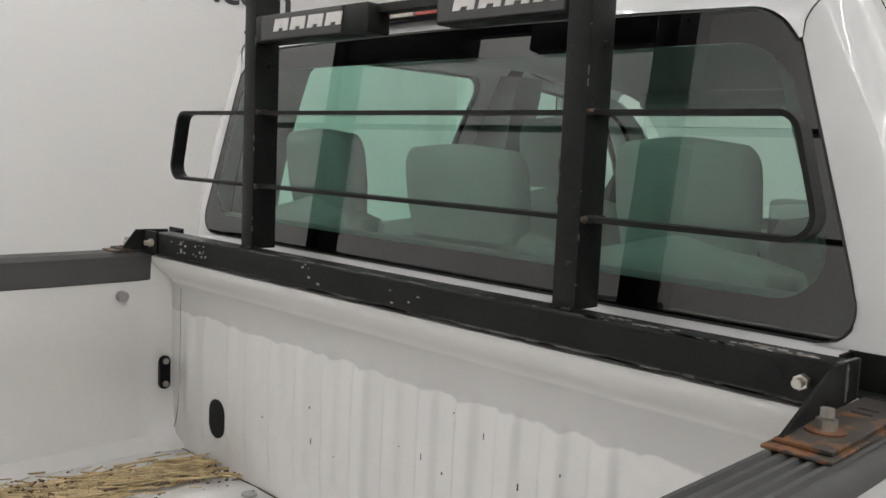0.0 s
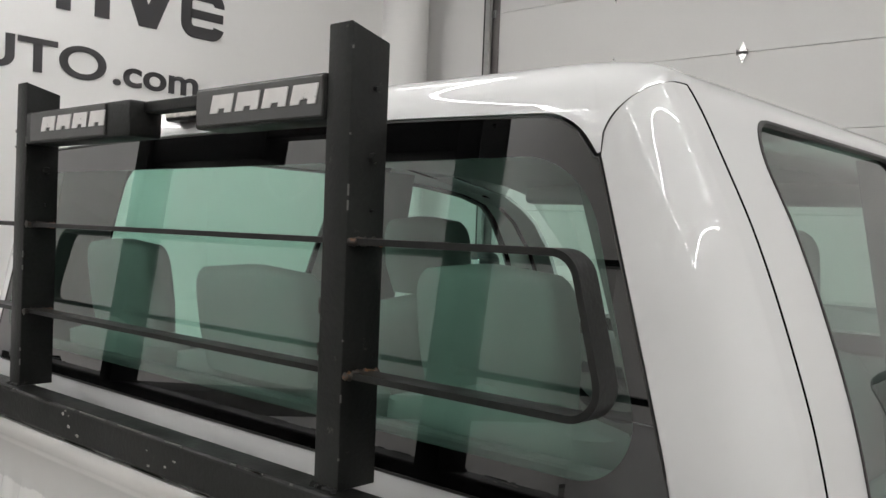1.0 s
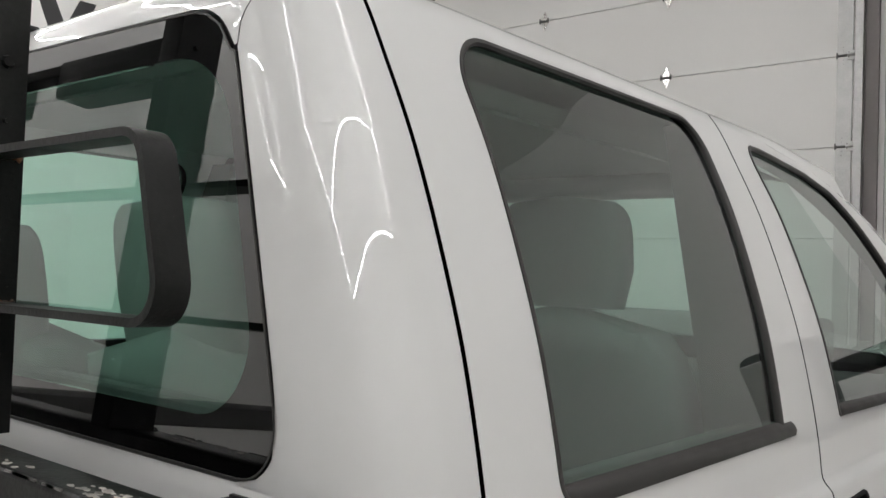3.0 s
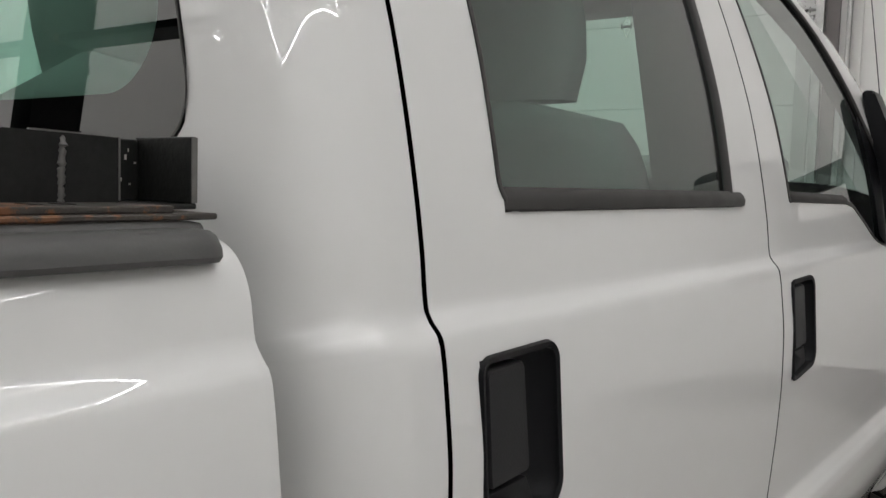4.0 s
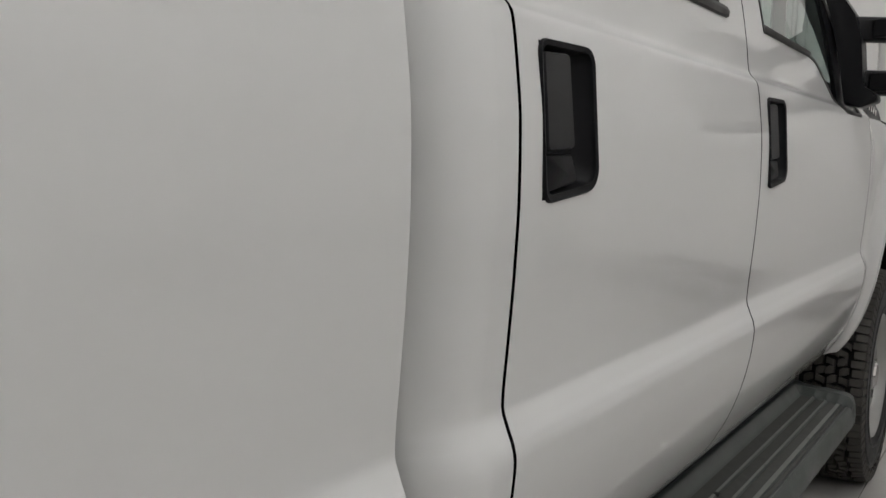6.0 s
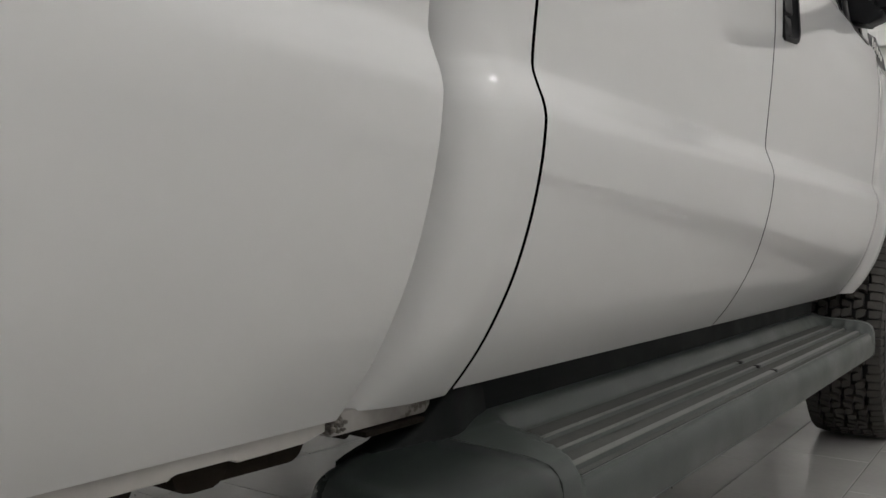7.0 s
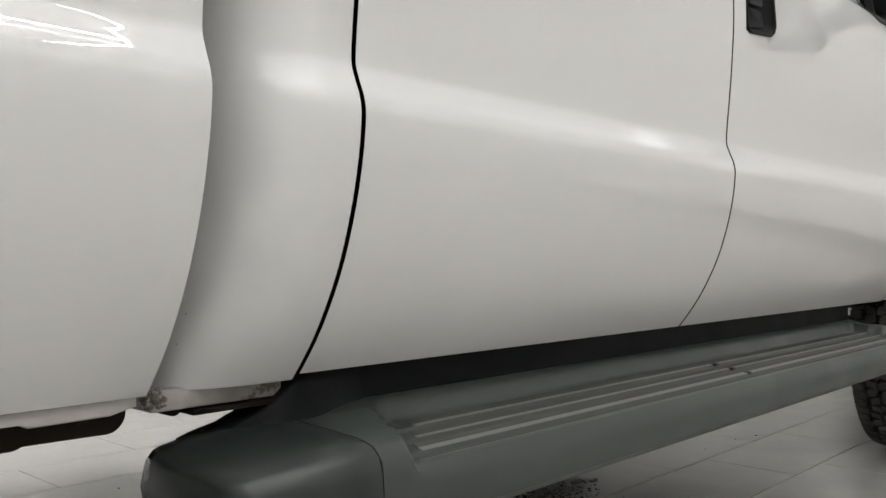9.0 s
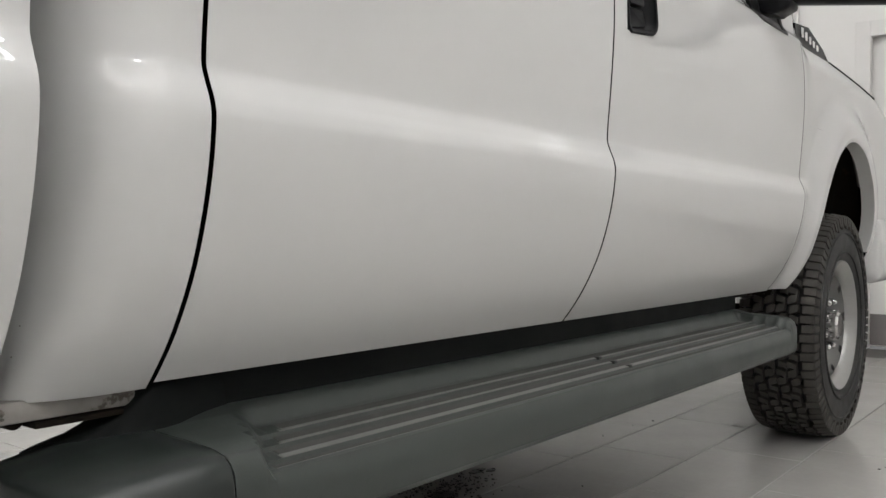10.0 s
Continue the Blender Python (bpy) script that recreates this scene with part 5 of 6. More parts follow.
cl = random.Random(12)
for k in range(110):
    yy, zz = cl.gauss(0.012, 0.007), 0.529 + cl.gauss(0, 0.005)
    bmesh.ops.create_icosphere(bm, subdivisions=1, radius=cl.uniform(0.0015, 0.0036), matrix=Matrix.Translation((0.884 + cl.uniform(-0.012, 0.004), yy, zz)) @ Matrix.Diagonal((1, cl.uniform(0.7, 1.4), cl.uniform(0.6, 1.2), 1)))
for k in range(3):
    zz = 0.545 + abs(cl.gauss(0, 0.03))
    bmesh.ops.create_icosphere(bm, subdivisions=1, radius=cl.uniform(0.0005, 0.0011), matrix=Matrix.Translation((side_x(zz) - 0.006 - cl.random() * 0.01, 0.008 + cl.uniform(-0.003, 0.006), zz)))
tagged(part("caked_dirt", bm, CAKED, truck, "grey-brown caked dirt in the joint", smooth=70), kind="stuff")
bm = bmesh.new()
add_box(bm, 0.893, 0.897, -0.352, -0.322, 0.5285, 0.5335)
add_box(bm, 0.893, 0.898, -0.344, -0.331, 0.521, 0.530)
part("flange_clip", bm, UNDER, truck, "small dark clip")


# wheels
def wheel(s, y, name="wheel"):
    hub = part(name, add_tube(bmesh.new(), (s * 0.80, y, 0.40), (s * 0.945, y, 0.40), 0.075, 24), STEEL, truck, "steel wheel with a chunky all-terrain tyre", smooth=40)
    R, cx = 0.400, 0.900
    prof = [(-0.105, 0.222), (-0.122, 0.250), (-0.126, 0.300), (-0.122, 0.345), (-0.108, 0.370), (-0.09, 0.376), (0.09, 0.376), (0.108, 0.370), (0.122, 0.345), (0.126, 0.300), (0.122, 0.250), (0.105, 0.222)]
    bm = bmesh.new()
    loft(bm, [[(s * (cx + x), y + r * math.cos(a), 0.40 + r * math.sin(a)) for x, r in prof] for a in np.linspace(0, 2 * math.pi, 73)], closed=False)
    for q in (0.262, 0.330):
        loft(bm, [[(s * (cx + 0.1235 + dx), y + (q + dr) * math.cos(a), 0.40 + (q + dr) * math.sin(a)) for dx, dr in ((0, -0.004), (0.0045, -0.002), (0.0045, 0.002), (0, 0.004))] for a in np.linspace(0, 2 * math.pi, 73)], closed=False)
    tyre = part("tyre", bm, RUBBER, hub, "black all-terrain tyre", smooth=40)
    # tread blocks
    bm = bmesh.new()
    rng = random.Random(5)
    n = 40
    pitch = 2 * math.pi / n

    def P(xx, aa, r):
        r -= 0.010 * (abs(xx) / 0.122) ** 4 * (r > 0.39)
        return (s * (cx + xx), y + r * math.cos(aa), 0.40 + r * math.sin(aa))

    for i in range(n):
        a0 = pitch * i
        for row, xc in enumerate((-0.056, -0.019, 0.019, 0.056)):
            a = a0 + (0.5 * pitch if row % 2 else 0.0) + rng.uniform(-0.006, 0.006)
            sg = 1 if (row + i) % 2 else -1
            for sub in (-1, 1):
                ac, xs = a + sub * pitch * 0.25, xc + sub * 0.004 * sg
                w, q = 0.0145, pitch * 0.185
                pts = [(xs - w, ac - q + sg * 0.012), (xs - w * 0.2, ac - q * 1.2 - sg * 0.004), (xs + w, ac - q - sg * 0.012), (xs + w, ac + q - sg * 0.012), (xs + w * 0.1, ac + q * 0.9 + sg * 0.006), (xs - w, ac + q + sg * 0.012)]
                loft(bm, [[P(u, v, 0.372) for u, v in pts], [P(u * 0.94 + xs * 0.06, v * 0.94 + ac * 0.06, 0.4015) for u, v in pts]])
        for sg in (-1, 1):
            for sub in (0, 1):
                a = a0 + sub * pitch * 0.5 + (0.25 * pitch if sg > 0 else 0)
                q, xi = pitch * 0.19, 0.080 + 0.006 * sub
                pts = [(sg * xi, a - q), (sg * 0.121, a - q * 1.1), (sg * 0.121, a + q * 1.1), (sg * xi, a + q)]
                loft(bm, [[P(u, v, 0.370) for u, v in pts], [P(u, v, 0.4015) for u, v in pts]])
                dr = 0.345 if sub else 0.356
                loft(bm, [[P(sg * 0.112, a - q, 0.384), P(sg * 0.112, a + q, 0.384), P(sg * 0.119, a + q * 0.8, dr), P(sg * 0.119, a - q * 0.8, dr)],
                          [P(sg * 0.1235, a - q, 0.390), P(sg * 0.1235, a + q, 0.390), P(sg * 0.1285, a + q * 0.8, dr), P(sg * 0.1285, a - q * 0.8, dr)]])
    part("tread", bm, TREAD, hub, "deep block tread")
    # groove floor near-black, so the shade between blocks lies in its colour
    bm = bmesh.new()
    loft(bm, [[(s * (cx + x), y + r * math.cos(a), 0.40 + r * math.sin(a)) for x, r in ((-0.106, 0.3725), (-0.09, 0.3775), (0.09, 0.3775), (0.106, 0.3725))] for a in np.linspace(0, 2 * math.pi, 73)], closed=False)
    part("tread_groove", bm, VOID, hub, "tread grooves with shade put in as near-black")
    # rim: rolled outer lip, drop well and dished disc
    bm = bmesh.new()
    prof = [(-0.10, 0.222), (-0.06, 0.200), (0.06, 0.200), (0.090, 0.208), (0.100, 0.224), (0.112, 0.232), (0.118, 0.230), (0.114, 0.221), (0.104, 0.214), (0.094, 0.200), (0.075, 0.193), (0.03, 0.192), (-0.09, 0.192)]
    loft(bm, [[(s * (cx + x), y + r * math.cos(a), 0.40 + r * math.sin(a)) for x, r in prof] for a in np.linspace(0, 2 * math.pi, 65)], closed=False)
    part("rim", bm, STEEL, hub, "grey steel rim", smooth=35)
    bm = bmesh.new()
    prof = [(0.050, 0.193), (0.078, 0.185), (0.086, 0.170), (0.080, 0.150), (0.060, 0.125), (0.052, 0.110), (0.055, 0.085), (0.055, 0.060)]
    na = 96
    grid = [[bm.verts.new((s * (cx + x), y + r * math.cos(2 * math.pi * i / na), 0.40 + r * math.sin(2 * math.pi * i / na))) for x, r in prof] for i in range(na)]
    for i in range(na):
        for j in range(len(prof) - 1):
            if j == 2 and (i % 12) in (0, 1, 2):
                continue
            a, b = grid[i], grid[(i + 1) % na]
            bm.faces.new((a[j], a[j + 1], b[j + 1], b[j]))
    bmesh.ops.solidify(bm, geom=bm.faces[:], thickness=0.006)
    part("disc", bm, STEEL, hub, "dished steel disc with openings", smooth=35)
    part("brake_disc", add_tube(bmesh.new(), (s * 0.83, y, 0.40), (s * 0.86, y, 0.40), 0.17, 40), UNDER, hub, smooth=40)
    bm = bmesh.new()
    add_tube(bm, (s * (cx + 0.04), y, 0.40), (s * (cx + 0.105), y, 0.40), 0.058, 28, 0.052)
    add_tube(bm, (s * (cx + 0.105), y, 0.40), (s * (cx + 0.112), y, 0.40), 0.046, 28, 0.040)
    part("hub_cap", bm, CHROME, hub, "bright hub", smooth=35)
    for i in range(8):
        a = 2 * math.pi * (i + 0.5) / 8
        c = (y + 0.085 * math.cos(a), 0.40 + 0.085 * math.sin(a))
        bm = add_tube(bmesh.new(), (s * (cx + 0.052), *c), (s * (cx + 0.082), *c), 0.013, 6)
        add_tube(bm, (s * (cx + 0.082), *c), (s * (cx + 0.090), *c), 0.010, 10, 0.006)
        part("lug_nut", bm, CHROME, hub)


for s in (1, -1):
    for y in (2.965, RA[0]):
        wheel(s, y)

# door mirrors
for s in (1, -1):
    bm = bmesh.new()
    sail = [(1.324, 2.11, 2.335), (1.36, 2.08, 2.343), (1.447, 2.06, 2.298), (1.55, 2.045, 2.165), (1.62, 2.035, 2.09), (1.66, 2.03, 2.055)]
    loft(bm, [[(s * (side_x(z) + d), y, z) for y, d in ((a, -0.006), (e, -0.006), (e, -0.018), (a, -0.018))] for z, a, e in sail])
    mb = part("mirror_mount", bm, GLOSSBLK, truck, "black towing mirror")
    bm = bmesh.new()
    stalk = round_poly([(0.984, 1.348), (1.030, 1.340), (1.075, 1.356), (1.068, 1.378), (1.034, 1.400), (1.022, 1.53), (1.002, 1.600), (0.965, 1.655), (0.930, 1.735), (0.896, 1.740), (0.912, 1.675), (0.947, 1.560), (0.970, 1.45)], 0.012, 3)
    add_prism(bm, [(s * x, z) for x, z in stalk], "y", 2.115, 2.195, 0.010)
    part("mirror_stalk", bm, GLOSSBLK, mb, "black upright mirror stalk", smooth=40)
    for z0, z1 in ((1.528, 1.597), (1.378, 1.448)):
        bm = bmesh.new()
        add_box(bm, min(s * 0.99, s * 1.32), max(s * 0.99, s * 1.32), 2.125, 2.185, z0, z1, 0.012)
        for v in bm.verts:
            v.co.y += max(0.0, abs(v.co.x) - 1.0) * 0.7
        part("mirror_arm", bm, GLOSSBLK, mb, smooth=40)
        for k in range(2):
            part("arm_cover", box(min(s * (1.045 + k * 0.055), s * (1.094 + k * 0.055)), max(s * (1.045 + k * 0.055), s * (1.094 + k * 0.055)), 2.117 + 0.7 * (0.045 + k * 0.055), 2.160 + 0.7 * (0.045 + k * 0.055), z0 + 0.010, z1 - 0.010, 0.003), PLASTIC, mb)
    bm = bmesh.new()
    add_box(bm, min(s * 1.27, s * 1.53), max(s * 1.27, s * 1.53), 2.36, 2.49, 1.335, 1.73, 0.05, 4)
    part("mirror_housing", bm, GLOSSBLK, mb, smooth=50)
    part("mirror_glass", box(min(s * 1.31, s * 1.51), max(s * 1.31, s * 1.51), 2.354, 2.362, 1.39, 1.69, 0.002), CHROME, mb)
bm = add_tube(bmesh.new(), (0.84, 2.95, 1.34), (0.70, 2.86, 2.46), 0.0022, 6, 0.0015)
add_tube(bm, (0.84, 2.95, 1.33), (0.835, 2.948, 1.38), 0.012, 10, 0.006)
part("antenna", bm, GLOSSBLK, truck, "thin black whip antenna")

# ---- rack behind the cab ----
rack = thing("cab_rack", "scuffed black steel rack behind the rear window", "truck rack", at=(0, 0, 0))
part("base_bar", box(-0.845, 0.876, -0.103, -0.052, 1.435, 1.493, 0.006, 3), RACK, rack, "chipped black square bar")
part("bar_hole", add_tube(bmesh.new(), (0.800, -0.1045, 1.467), (0.800, -0.099, 1.467), 0.0085, 16), VOID, rack)
for s in (1, -1):
    x0, x1 = sorted((s * 0.424, s * 0.469))
    bm = bmesh.new()
    add_prism(bm, [(-0.085, 1.493), (-0.022, 1.493), (-0.022, 2.046), (-0.085, 2.062)], "x", x0, x1, 0.003)
    up = part("upright", bm, RACK, rack, "black steel upright with a sloped cap", smooth=30)
    for z, y, r in ((1.900, -0.046, 0.0085), (1.985, -0.046, 0.004), (1.835, -0.046, 0.003)):
        bm = add_tube(bmesh.new(), (x1 - 0.002, y, z), (x1 + 0.005, y, z), r, 8, r * 0.7)
        part("bolt_head", bm, RACK, up)
    for z in (1.797, 1.634):
        bm = bead((x1 + 0.002, -0.084, z), (x1 + 0.002, -0.026, z), 0.006, 9, int(z * 1000) + s)
        part("weld_bead", bm, RUST, up, "rusty weld bead", smooth=60)
    bm = bead((x0, -0.087, 1.493), (x1, -0.087, 1.493), 0.005, 10, 8 + s)
    part("weld_bead", bm, RACK, up, "weld bead", smooth=60)


def flat_bar(path, y0, y1, t, closed=False):
    """A flat bar on edge, bent along (x, z) points."""
    n, ls = len(path), []
    for i, p in enumerate(path):
        a, b = Vector(path[max(i - 1, 0)]), Vector(path[min(i + 1, n - 1)])
        d = (b - a).normalized()
        m = Vector((-d.y, d.x)) * t / 2
        ls.append([(p[0] + m.x, y0, p[1] + m.y), (p[0] + m.x, y1, p[1] + m.y), (p[0] - m.x, y1, p[1] - m.y), (p[0] - m.x, y0, p[1] - m.y)])
    return loft(bmesh.new(), ls)


for z in (1.797, 1.634):
    part("rail", flat_bar([(-0.425, z), (0.425, z)], -0.072, -0.040, 0.0075), RACK, rack, "thin flat cross rail")
for s in (1, -1):
    pts = round_poly([(0.30, 1.797), (0.782, 1.797), (0.826, 1.634), (0.30, 1.634)], [0, 0.032, 0.032, 0], 8)
    path = [(s * max(x, 0.468), z) for x, z in pts if x > 0.29]
    path = [path[0]] + [p for p in path[1:-1] if abs(p[0]) > 0.47] + [path[-1]]
    part("side_loop", flat_bar(path, -0.074, -0.040, 0.008), RACK, rack, "bent flat side loop", smooth=35)
# top: two plate boxes joined by a thin bridge
for x0, x1, px0, px1 in ((-0.424, -0.045, -0.398, -0.122), (0.138, 0.424, 0.146, 0.420)):
    bm = bmesh.new()
    add_prism(bm, round_poly([(x0, 1.946), (x1, 1.946), (x1, 2.004), (x0, 2.004)], 0.006, 3), "y", -0.086, -0.030, 0.003)
    tb = part("top_box", bm, RACK, rack, "black header box", smooth=30)
    pl = part("name_plate", box(px0, px1, -0.0895, -0.0855, 1.950, 2.001, 0.0015), PLATE, tb, "worn dark plate with white block shapes")
    n, start, w = 4, (-0.350 if x0 < 0 else 0.182), 0.232
    for i in range(n):
        a = start + i * w / n * 1.02
        b = a + w / n * 0.86
        z0, z1 = 1.966, 1.991
        o = [(a, z0), (a + 0.018, z0), (a + 0.021, z0 + 0.006), (b - 0.014, z0 + 0.006), (b - 0.016, z0), (b, z0), (b + 0.005, z1), (a + 0.007, z1)]
        part("plate_shape", add_prism(bmesh.new(), o, "y", -0.0912, -0.0893), DECAL, pl)
part("bridge", box(-0.050, 0.142, -0.062, -0.034, 1.985, 2.003, 0.002), RACK, rack, "thin bridge over the brake lamp")
# end brackets: angle pieces bolted through the bed rail
for s in (1, -1):
    br = part("end_bracket", box(min(s * 0.884, s * 0.957), max(s * 0.884, s * 0.957), -0.322 if s > 0 else -0.19, -0.020, 1.4388, 1.4433, 0.0012, 1, pose(0, 0, 0)), RUST, rack, "rusty bracket plate on the bed rail")
    bm = bmesh.new()
    yb = -0.300 if s > 0 else -0.165
    gp = [(yb, 1.4435, 0.893), (yb, 1.449, 0.893), (-0.135, 1.497, 0.879), (-0.049, 1.495, 0.876), (-0.049, 1.4435, 0.876)]
    loft(bm, [[(s * x, y, z) for y, z, x in gp], [(s * (x + 0.005), y, z) for y, z, x in gp]])
    part("gusset", bm, RACK, br, "upright gusset plate")
    part("angle_foot", box(min(s * 0.890, s * 0.951), max(s * 0.890, s * 0.951), yb - 0.006, -0.052, 1.4436, 1.4485, 0.001), RUST, br, "rust-stained angle foot")
    part("clamp_plate", box(min(s * 0.82, s * 0.8755), max(s * 0.82, s * 0.8755), -0.112, -0.1035, 1.440, 1.495, 0.001), RACK, br)
    ce = part("channel_end", box(min(s * 0.855, s * 0.925), max(s * 0.855, s * 0.925), -0.0505, -0.014, 1.4445, 1.4485, 0.001), RACK, br, "short open channel end")
    part("channel_side", box(min(s * 0.855, s * 0.925), max(s * 0.855, s * 0.925), -0.019, -0.014, 1.4485, 1.497, 0.0012), RACK, br)
    part("channel_back", box(min(s * 0.855, s * 0.860), max(s * 0.855, s * 0.860), -0.0505, -0.019, 1.4485, 1.495, 0.001), RACK, br)
    bm = bead((s * 0.8830, -0.096, 1.447), (s * 0.8820, -0.093, 1.494), 0.0030, 11, 77)
    part("weld_bead", bm, WORN, br, "grey weld bead", smooth=60)
    part("worn_edge", box(min(s * 0.8765, s * 0.8816), max(s * 0.8765, s * 0.8816), -0.0498, -0.0484, 1.449, 1.4945, 0.0), WORN, br, "bare worn edge")
    part("worn_edge", add_prism(bmesh.new(), [(-0.115, 1.4968), (-0.051, 1.4948), (-0.051, 1.4958), (-0.115, 1.4980)], "x", s * 0.8765, s * 0.8814), WORN, br, "bare worn edge")
    part("worn_edge", box(min(s * 0.9245, s * 0.9258), max(s * 0.9245, s * 0.9258), -0.0188, -0.0142, 1.449, 1.4965, 0.0), WORN, br, "bare worn edge")
    wr = random.Random(5)
    for i in range(6):
        y, z = wr.uniform(-0.047, -0.022), wr.uniform(1.455, 1.488)
        part("paint_chip", box(min(s * 0.8598, s * 0.8606), max(s * 0.8598, s * 0.8606), y, y + wr.uniform(0.0006, 0.0018), z, z + wr.uniform(0.0012, 0.004), 0.0), CHIP, br)
    for p, q, r in (((s * 0.838, -0.112, 1.466), (s * 0.838, -0.121, 1.466), 0.0105), ((s * 0.838, -0.121, 1.466), (s * 0.838, -0.132, 1.466), 0.0065)):
        part("bolt", add_tube(bmesh.new(), p, q, r, 6 if r > 0.01 else 12), ZINC, br)
    part("washer", add_tube(bmesh.new(), (s * 0.918, -0.240 if s > 0 else -0.14, 1.4485), (s * 0.918, -0.240 if s > 0 else -0.14, 1.451), 0.021, 20), RUSTDISC, br)
    part("nut", add_tube(bmesh.new(), (s * 0.918, -0.240 if s > 0 else -0.14, 1.451), (s * 0.918, -0.240 if s > 0 else -0.14, 1.463), 0.0115, 6), ZINC, br)
    part("bolt", add_tube(bmesh.new(), (s * 0.918, -0.240 if s > 0 else -0.14, 1.465), (s * 0.918, -0.240 if s > 0 else -0.14, 1.474), 0.0075, 12), ZINC, br)
    for dy in (0.0, 0.022):
        part("slot", add_prism(bmesh.new(), round_poly([(s * 0.905, -0.140 + dy), (s * 0.930, -0.140 + dy), (s * 0.930, -0.131 + dy), (s * 0.905, -0.131 + dy)], 0.004, 4), "z", 1.4484, 1.4490), VOID, br)

rng = random.Random(21)
for cx, n in ((0.54, 8), (0.62, 7), (0.765, 20), (0.82, 16), (-0.70, 12), (-0.62, 12), (0.10, 4), (-0.2, 5)):
    for i in range(n):
        x, y, r = cx + rng.gauss(0, 0.018), rng.uniform(-0.098, -0.075) if cx > 0 else None, rng.uniform(0.0015, 0.0052)
        o = [(r * rng.uniform(0.5, 1.2) * 1.6 * math.cos(a), r * rng.uniform(0.4, 1.0) * math.sin(a)) for a in np.linspace(0, 2 * math.pi, 9)[:-1]]
        bm = bmesh.new()
        if cx > 0.3:
            add_prism(bm, [(x + u, y + v) for u, v in o], "z", 1.4928, 1.4936)
        else:
            z = rng.uniform(1.444, 1.486)
            add_prism(bm, [(x + u * 0.8, z + v * 0.8) for u, v in o], "y", -0.1036, -0.1028)
        part("paint_chip", bm, CHIP, rack, "pale bare chip")

wr = random.Random(44)
# lower front edge: wear, and the bevel's highlight put in as pale strips
for i in range(46):
    x, l = wr.uniform(-0.82, 0.82), wr.uniform(0.01, 0.09)
    part("worn_edge", box(x, x + l, -0.1028, -0.1002, 1.4355, 1.4382 + wr.uniform(0, 0.0015), 0.0), WORN, rack)
for i in range(34):
    x, l = wr.uniform(-0.82, 0.84), wr.uniform(0.006, 0.05)
    part("worn_edge", box(x, x + l, -0.1036, -0.1015, 1.4912, 1.4934, 0.0), WORN, rack)
for i in range(22):
    s, z = wr.choice((1, -1)), wr.uniform(1.5, 2.03)
    x = s * wr.choice((0.424, 0.469))
    part("worn_edge", box(x - 0.0009, x + 0.0009, -0.0856, -0.0838, z, z + wr.uniform(0.002, 0.02), 0.0), WORN, rack)

# straw and dirt on the bed floor
straw = bmesh.new()
rng = random.Random(9)
for i in range(640):
    u = rng.random()
    x, y = -0.585 - 0.11 * u + rng.gauss(0, 0.032 + 0.02 * u), -0.05 - 0.50 * u
    a, l = math.atan2(-0.47, -0.12) + rng.gauss(0, 0.34), rng.uniform(0.02, 0.11)
    z = 0.932 + rng.random() * 0.016 * (1.2 - u)
    dx, dy = l * math.cos(a) / 2, l * math.sin(a) / 2
    if y - dy > -0.05:
        continue
    add_tube(straw, (x - dx, y - dy, z), (x + dx, y + dy, z + rng.uniform(-0.004, 0.005)), rng.uniform(0.0009, 0.0030), 5)
tagged(part("straw", straw, STRAW), "loose dry straw and bark on the bed floor", "straw", kind="stuff")
dirt = bmesh.new()
for i in range(420):
    u = rng.random() ** 1.3
    x, y = -0.56 - 0.16 * u + rng.gauss(0, 0.05), -0.055 - 0.45 * u - abs(rng.gauss(0, 0.012))
    bmesh.ops.create_icosphere(dirt, subdivisions=1, radius=rng.uniform(0.001, 0.0042), matrix=Matrix.Translation((x, y, 0.934 + rng.random() * 0.008)) @ Matrix.Diagonal((1, 1.3, 0.6, 1)))
tagged(part("dirt", dirt, SOIL), "dark crumbs of dirt in the bed corner", "dirt", kind="stuff")
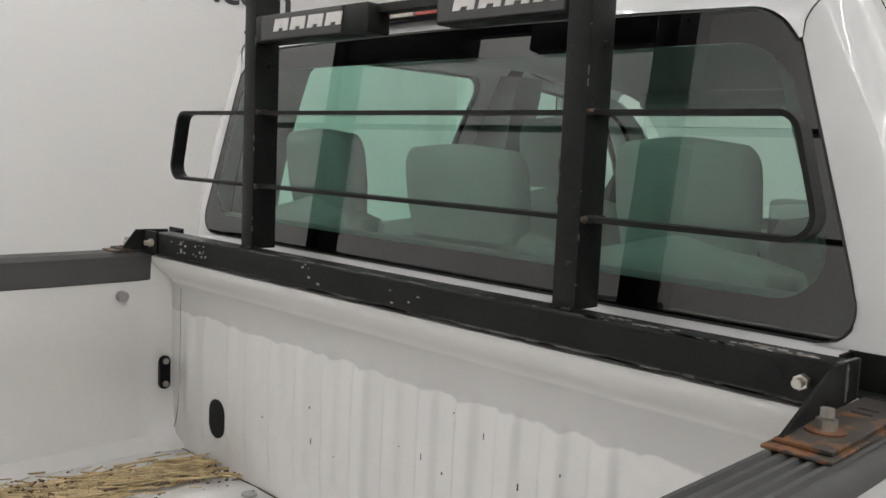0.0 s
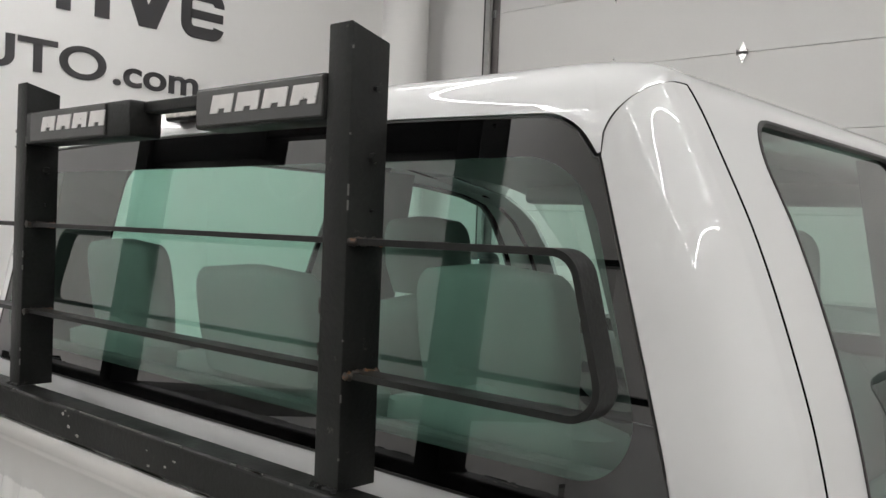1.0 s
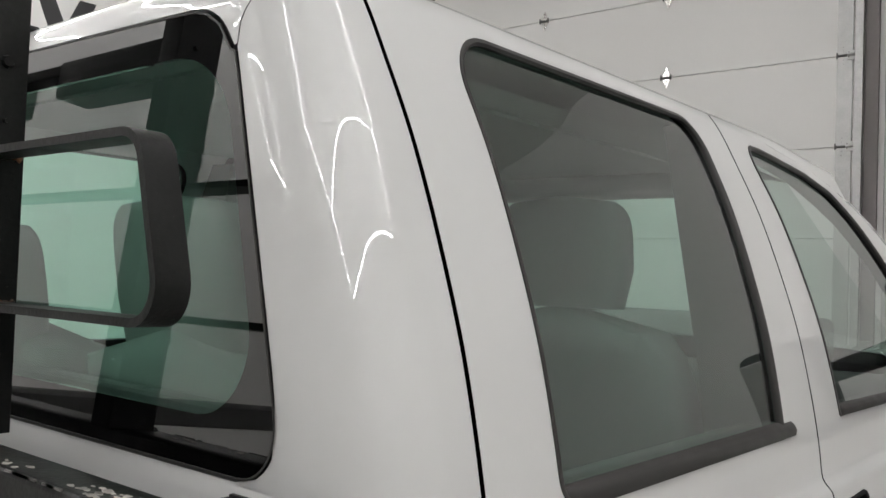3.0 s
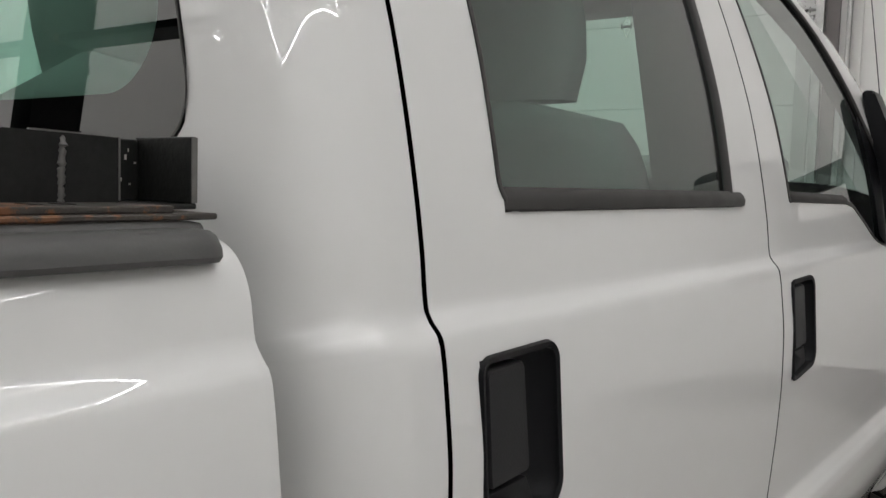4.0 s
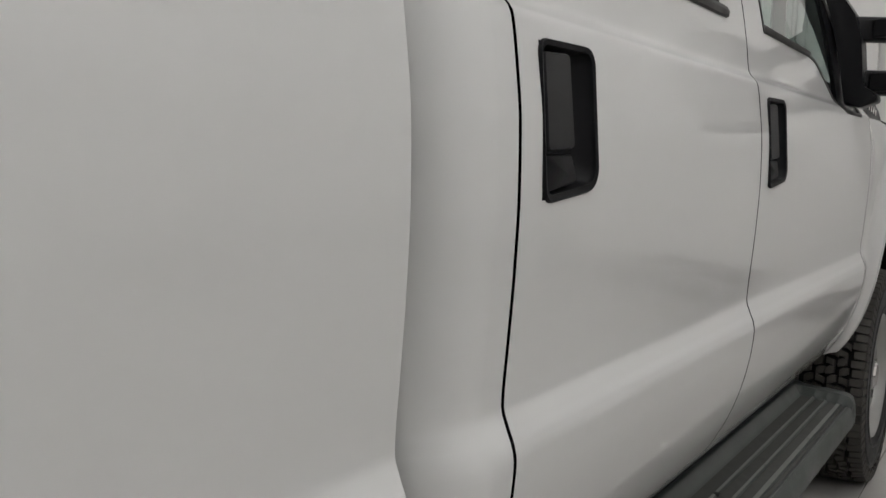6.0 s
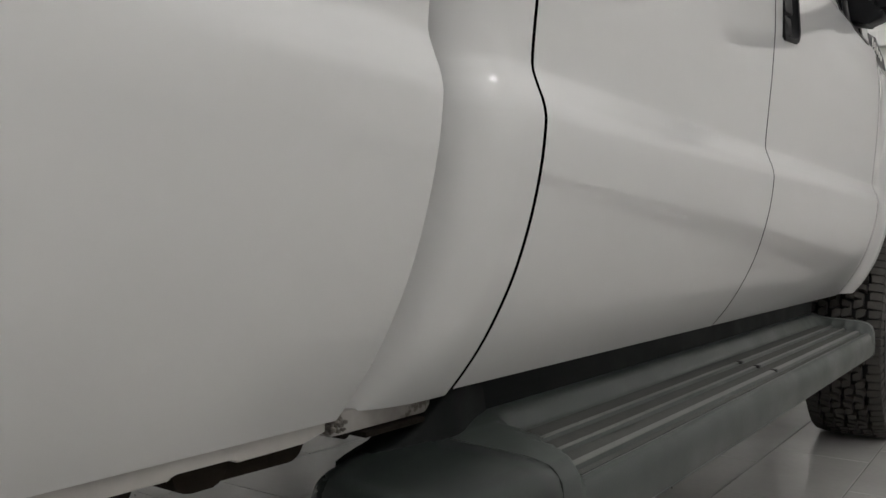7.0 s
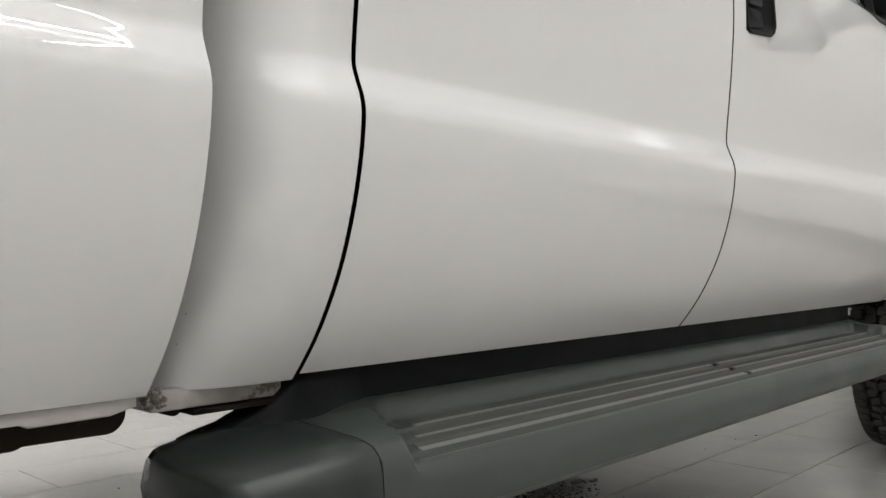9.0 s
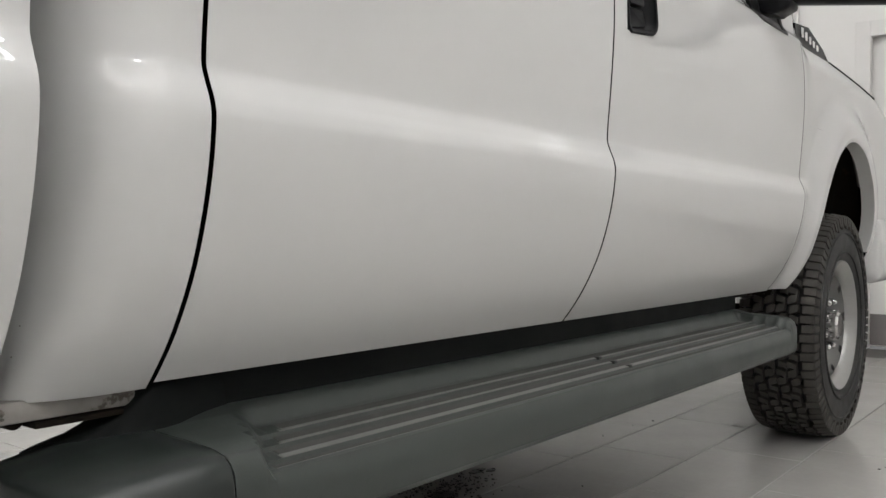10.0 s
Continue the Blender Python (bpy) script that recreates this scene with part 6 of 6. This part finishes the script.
# bark flakes and grit on the floor under the running board
grit = bmesh.new()
for i in range(330):
    q = i < 290
    x, y = (rng.gauss(0.30, 0.055), rng.gauss(1.56, 0.085)) if q else (rng.uniform(-0.9, 1.3), rng.uniform(0.2, 2.8))
    r = rng.choice((0.0015, 0.002, 0.003, 0.006)) * rng.uniform(0.7, 1.4)
    o = [(x + r * rng.uniform(0.5, 1.3) * math.cos(a), y + r * rng.uniform(0.3, 0.9) * math.sin(a)) for a in np.linspace(0, 2 * math.pi, 8)[:-1]]
    add_prism(grit, o, "z", 0.0002, rng.uniform(0.0015, 0.004))
for x, y, rx, ry in ((0.335, 1.50, 0.035, 0.045), (0.262, 1.765, 0.016, 0.040), (0.290, 1.80, 0.012, 0.022), (0.225, 1.72, 0.010, 0.018)):
    o = [(x + rx * rng.uniform(0.6, 1.15) * math.cos(a), y + ry * rng.uniform(0.6, 1.15) * math.sin(a)) for a in np.linspace(0, 2 * math.pi, 22)[:-1]]
    add_prism(grit, o, "z", 0.0002, 0.0035)
tagged(part("floor_grit", grit, WETDIRT), "dark wet bark flakes and grit on the tiles", "debris", kind="stuff")

# ---- floor tiles ----
TW, TL, J = 0.30, 0.60, 0.0016


def tile_mesh():
    bm = box(-TW / 2 + J, TW / 2 - J, -TL / 2 + J, TL / 2 - J, -0.012, 0.0, 0.0015, 1)
    me = bpy.data.meshes.new("tile")
    bm.to_mesh(me)
    bm.free()
    me.materials.append(TILE)
    return me


tm = tile_mesh()
rest_v, rest_f = [], []
ix0, ix1 = int(LW / TW) - 1, int(RW / TW) + 1
for i in range(ix0, ix1):
    cx = -0.79 + TW * (i + 3) - TW / 2
    off = 0.672 + (i + 3) * 0.205
    j0 = int((BW - off) / TL) - 1
    for j in range(j0, j0 + int((FW - BW) / TL) + 3):
        cy = off + TL * (j + 0.5)
        if not (LW < cx - TW / 2 and cx + TW / 2 < RW and BW < cy - TL / 2 and cy + TL / 2 < FW):
            continue
        if -2.0 < cx < 1.9 and -0.2 < cy < 5.9 and math.hypot(cx - 0.6, cy - 2.0) < 3.9:
            t = new("tile", tm)
            t.parent = floor
            t.location = (cx, cy, 0)
        else:
            b = len(rest_v)
            rest_v += [(cx + a * (TW / 2 - J), cy + c * (TL / 2 - J), -d) for d in (0, 0.003) for a, c in ((-1, -1), (1, -1), (1, 1), (-1, 1))]
            rest_f += [(b, b + 1, b + 2, b + 3)] + [(b + k, b + 4 + k, b + 4 + (k + 1) % 4, b + (k + 1) % 4) for k in range(4)]
me = bpy.data.meshes.new("tile_field")
me.from_pydata(rest_v, [], rest_f)
me.update()
tagged(link_mesh("tile_field", me, TILE, floor), kind="stuff")
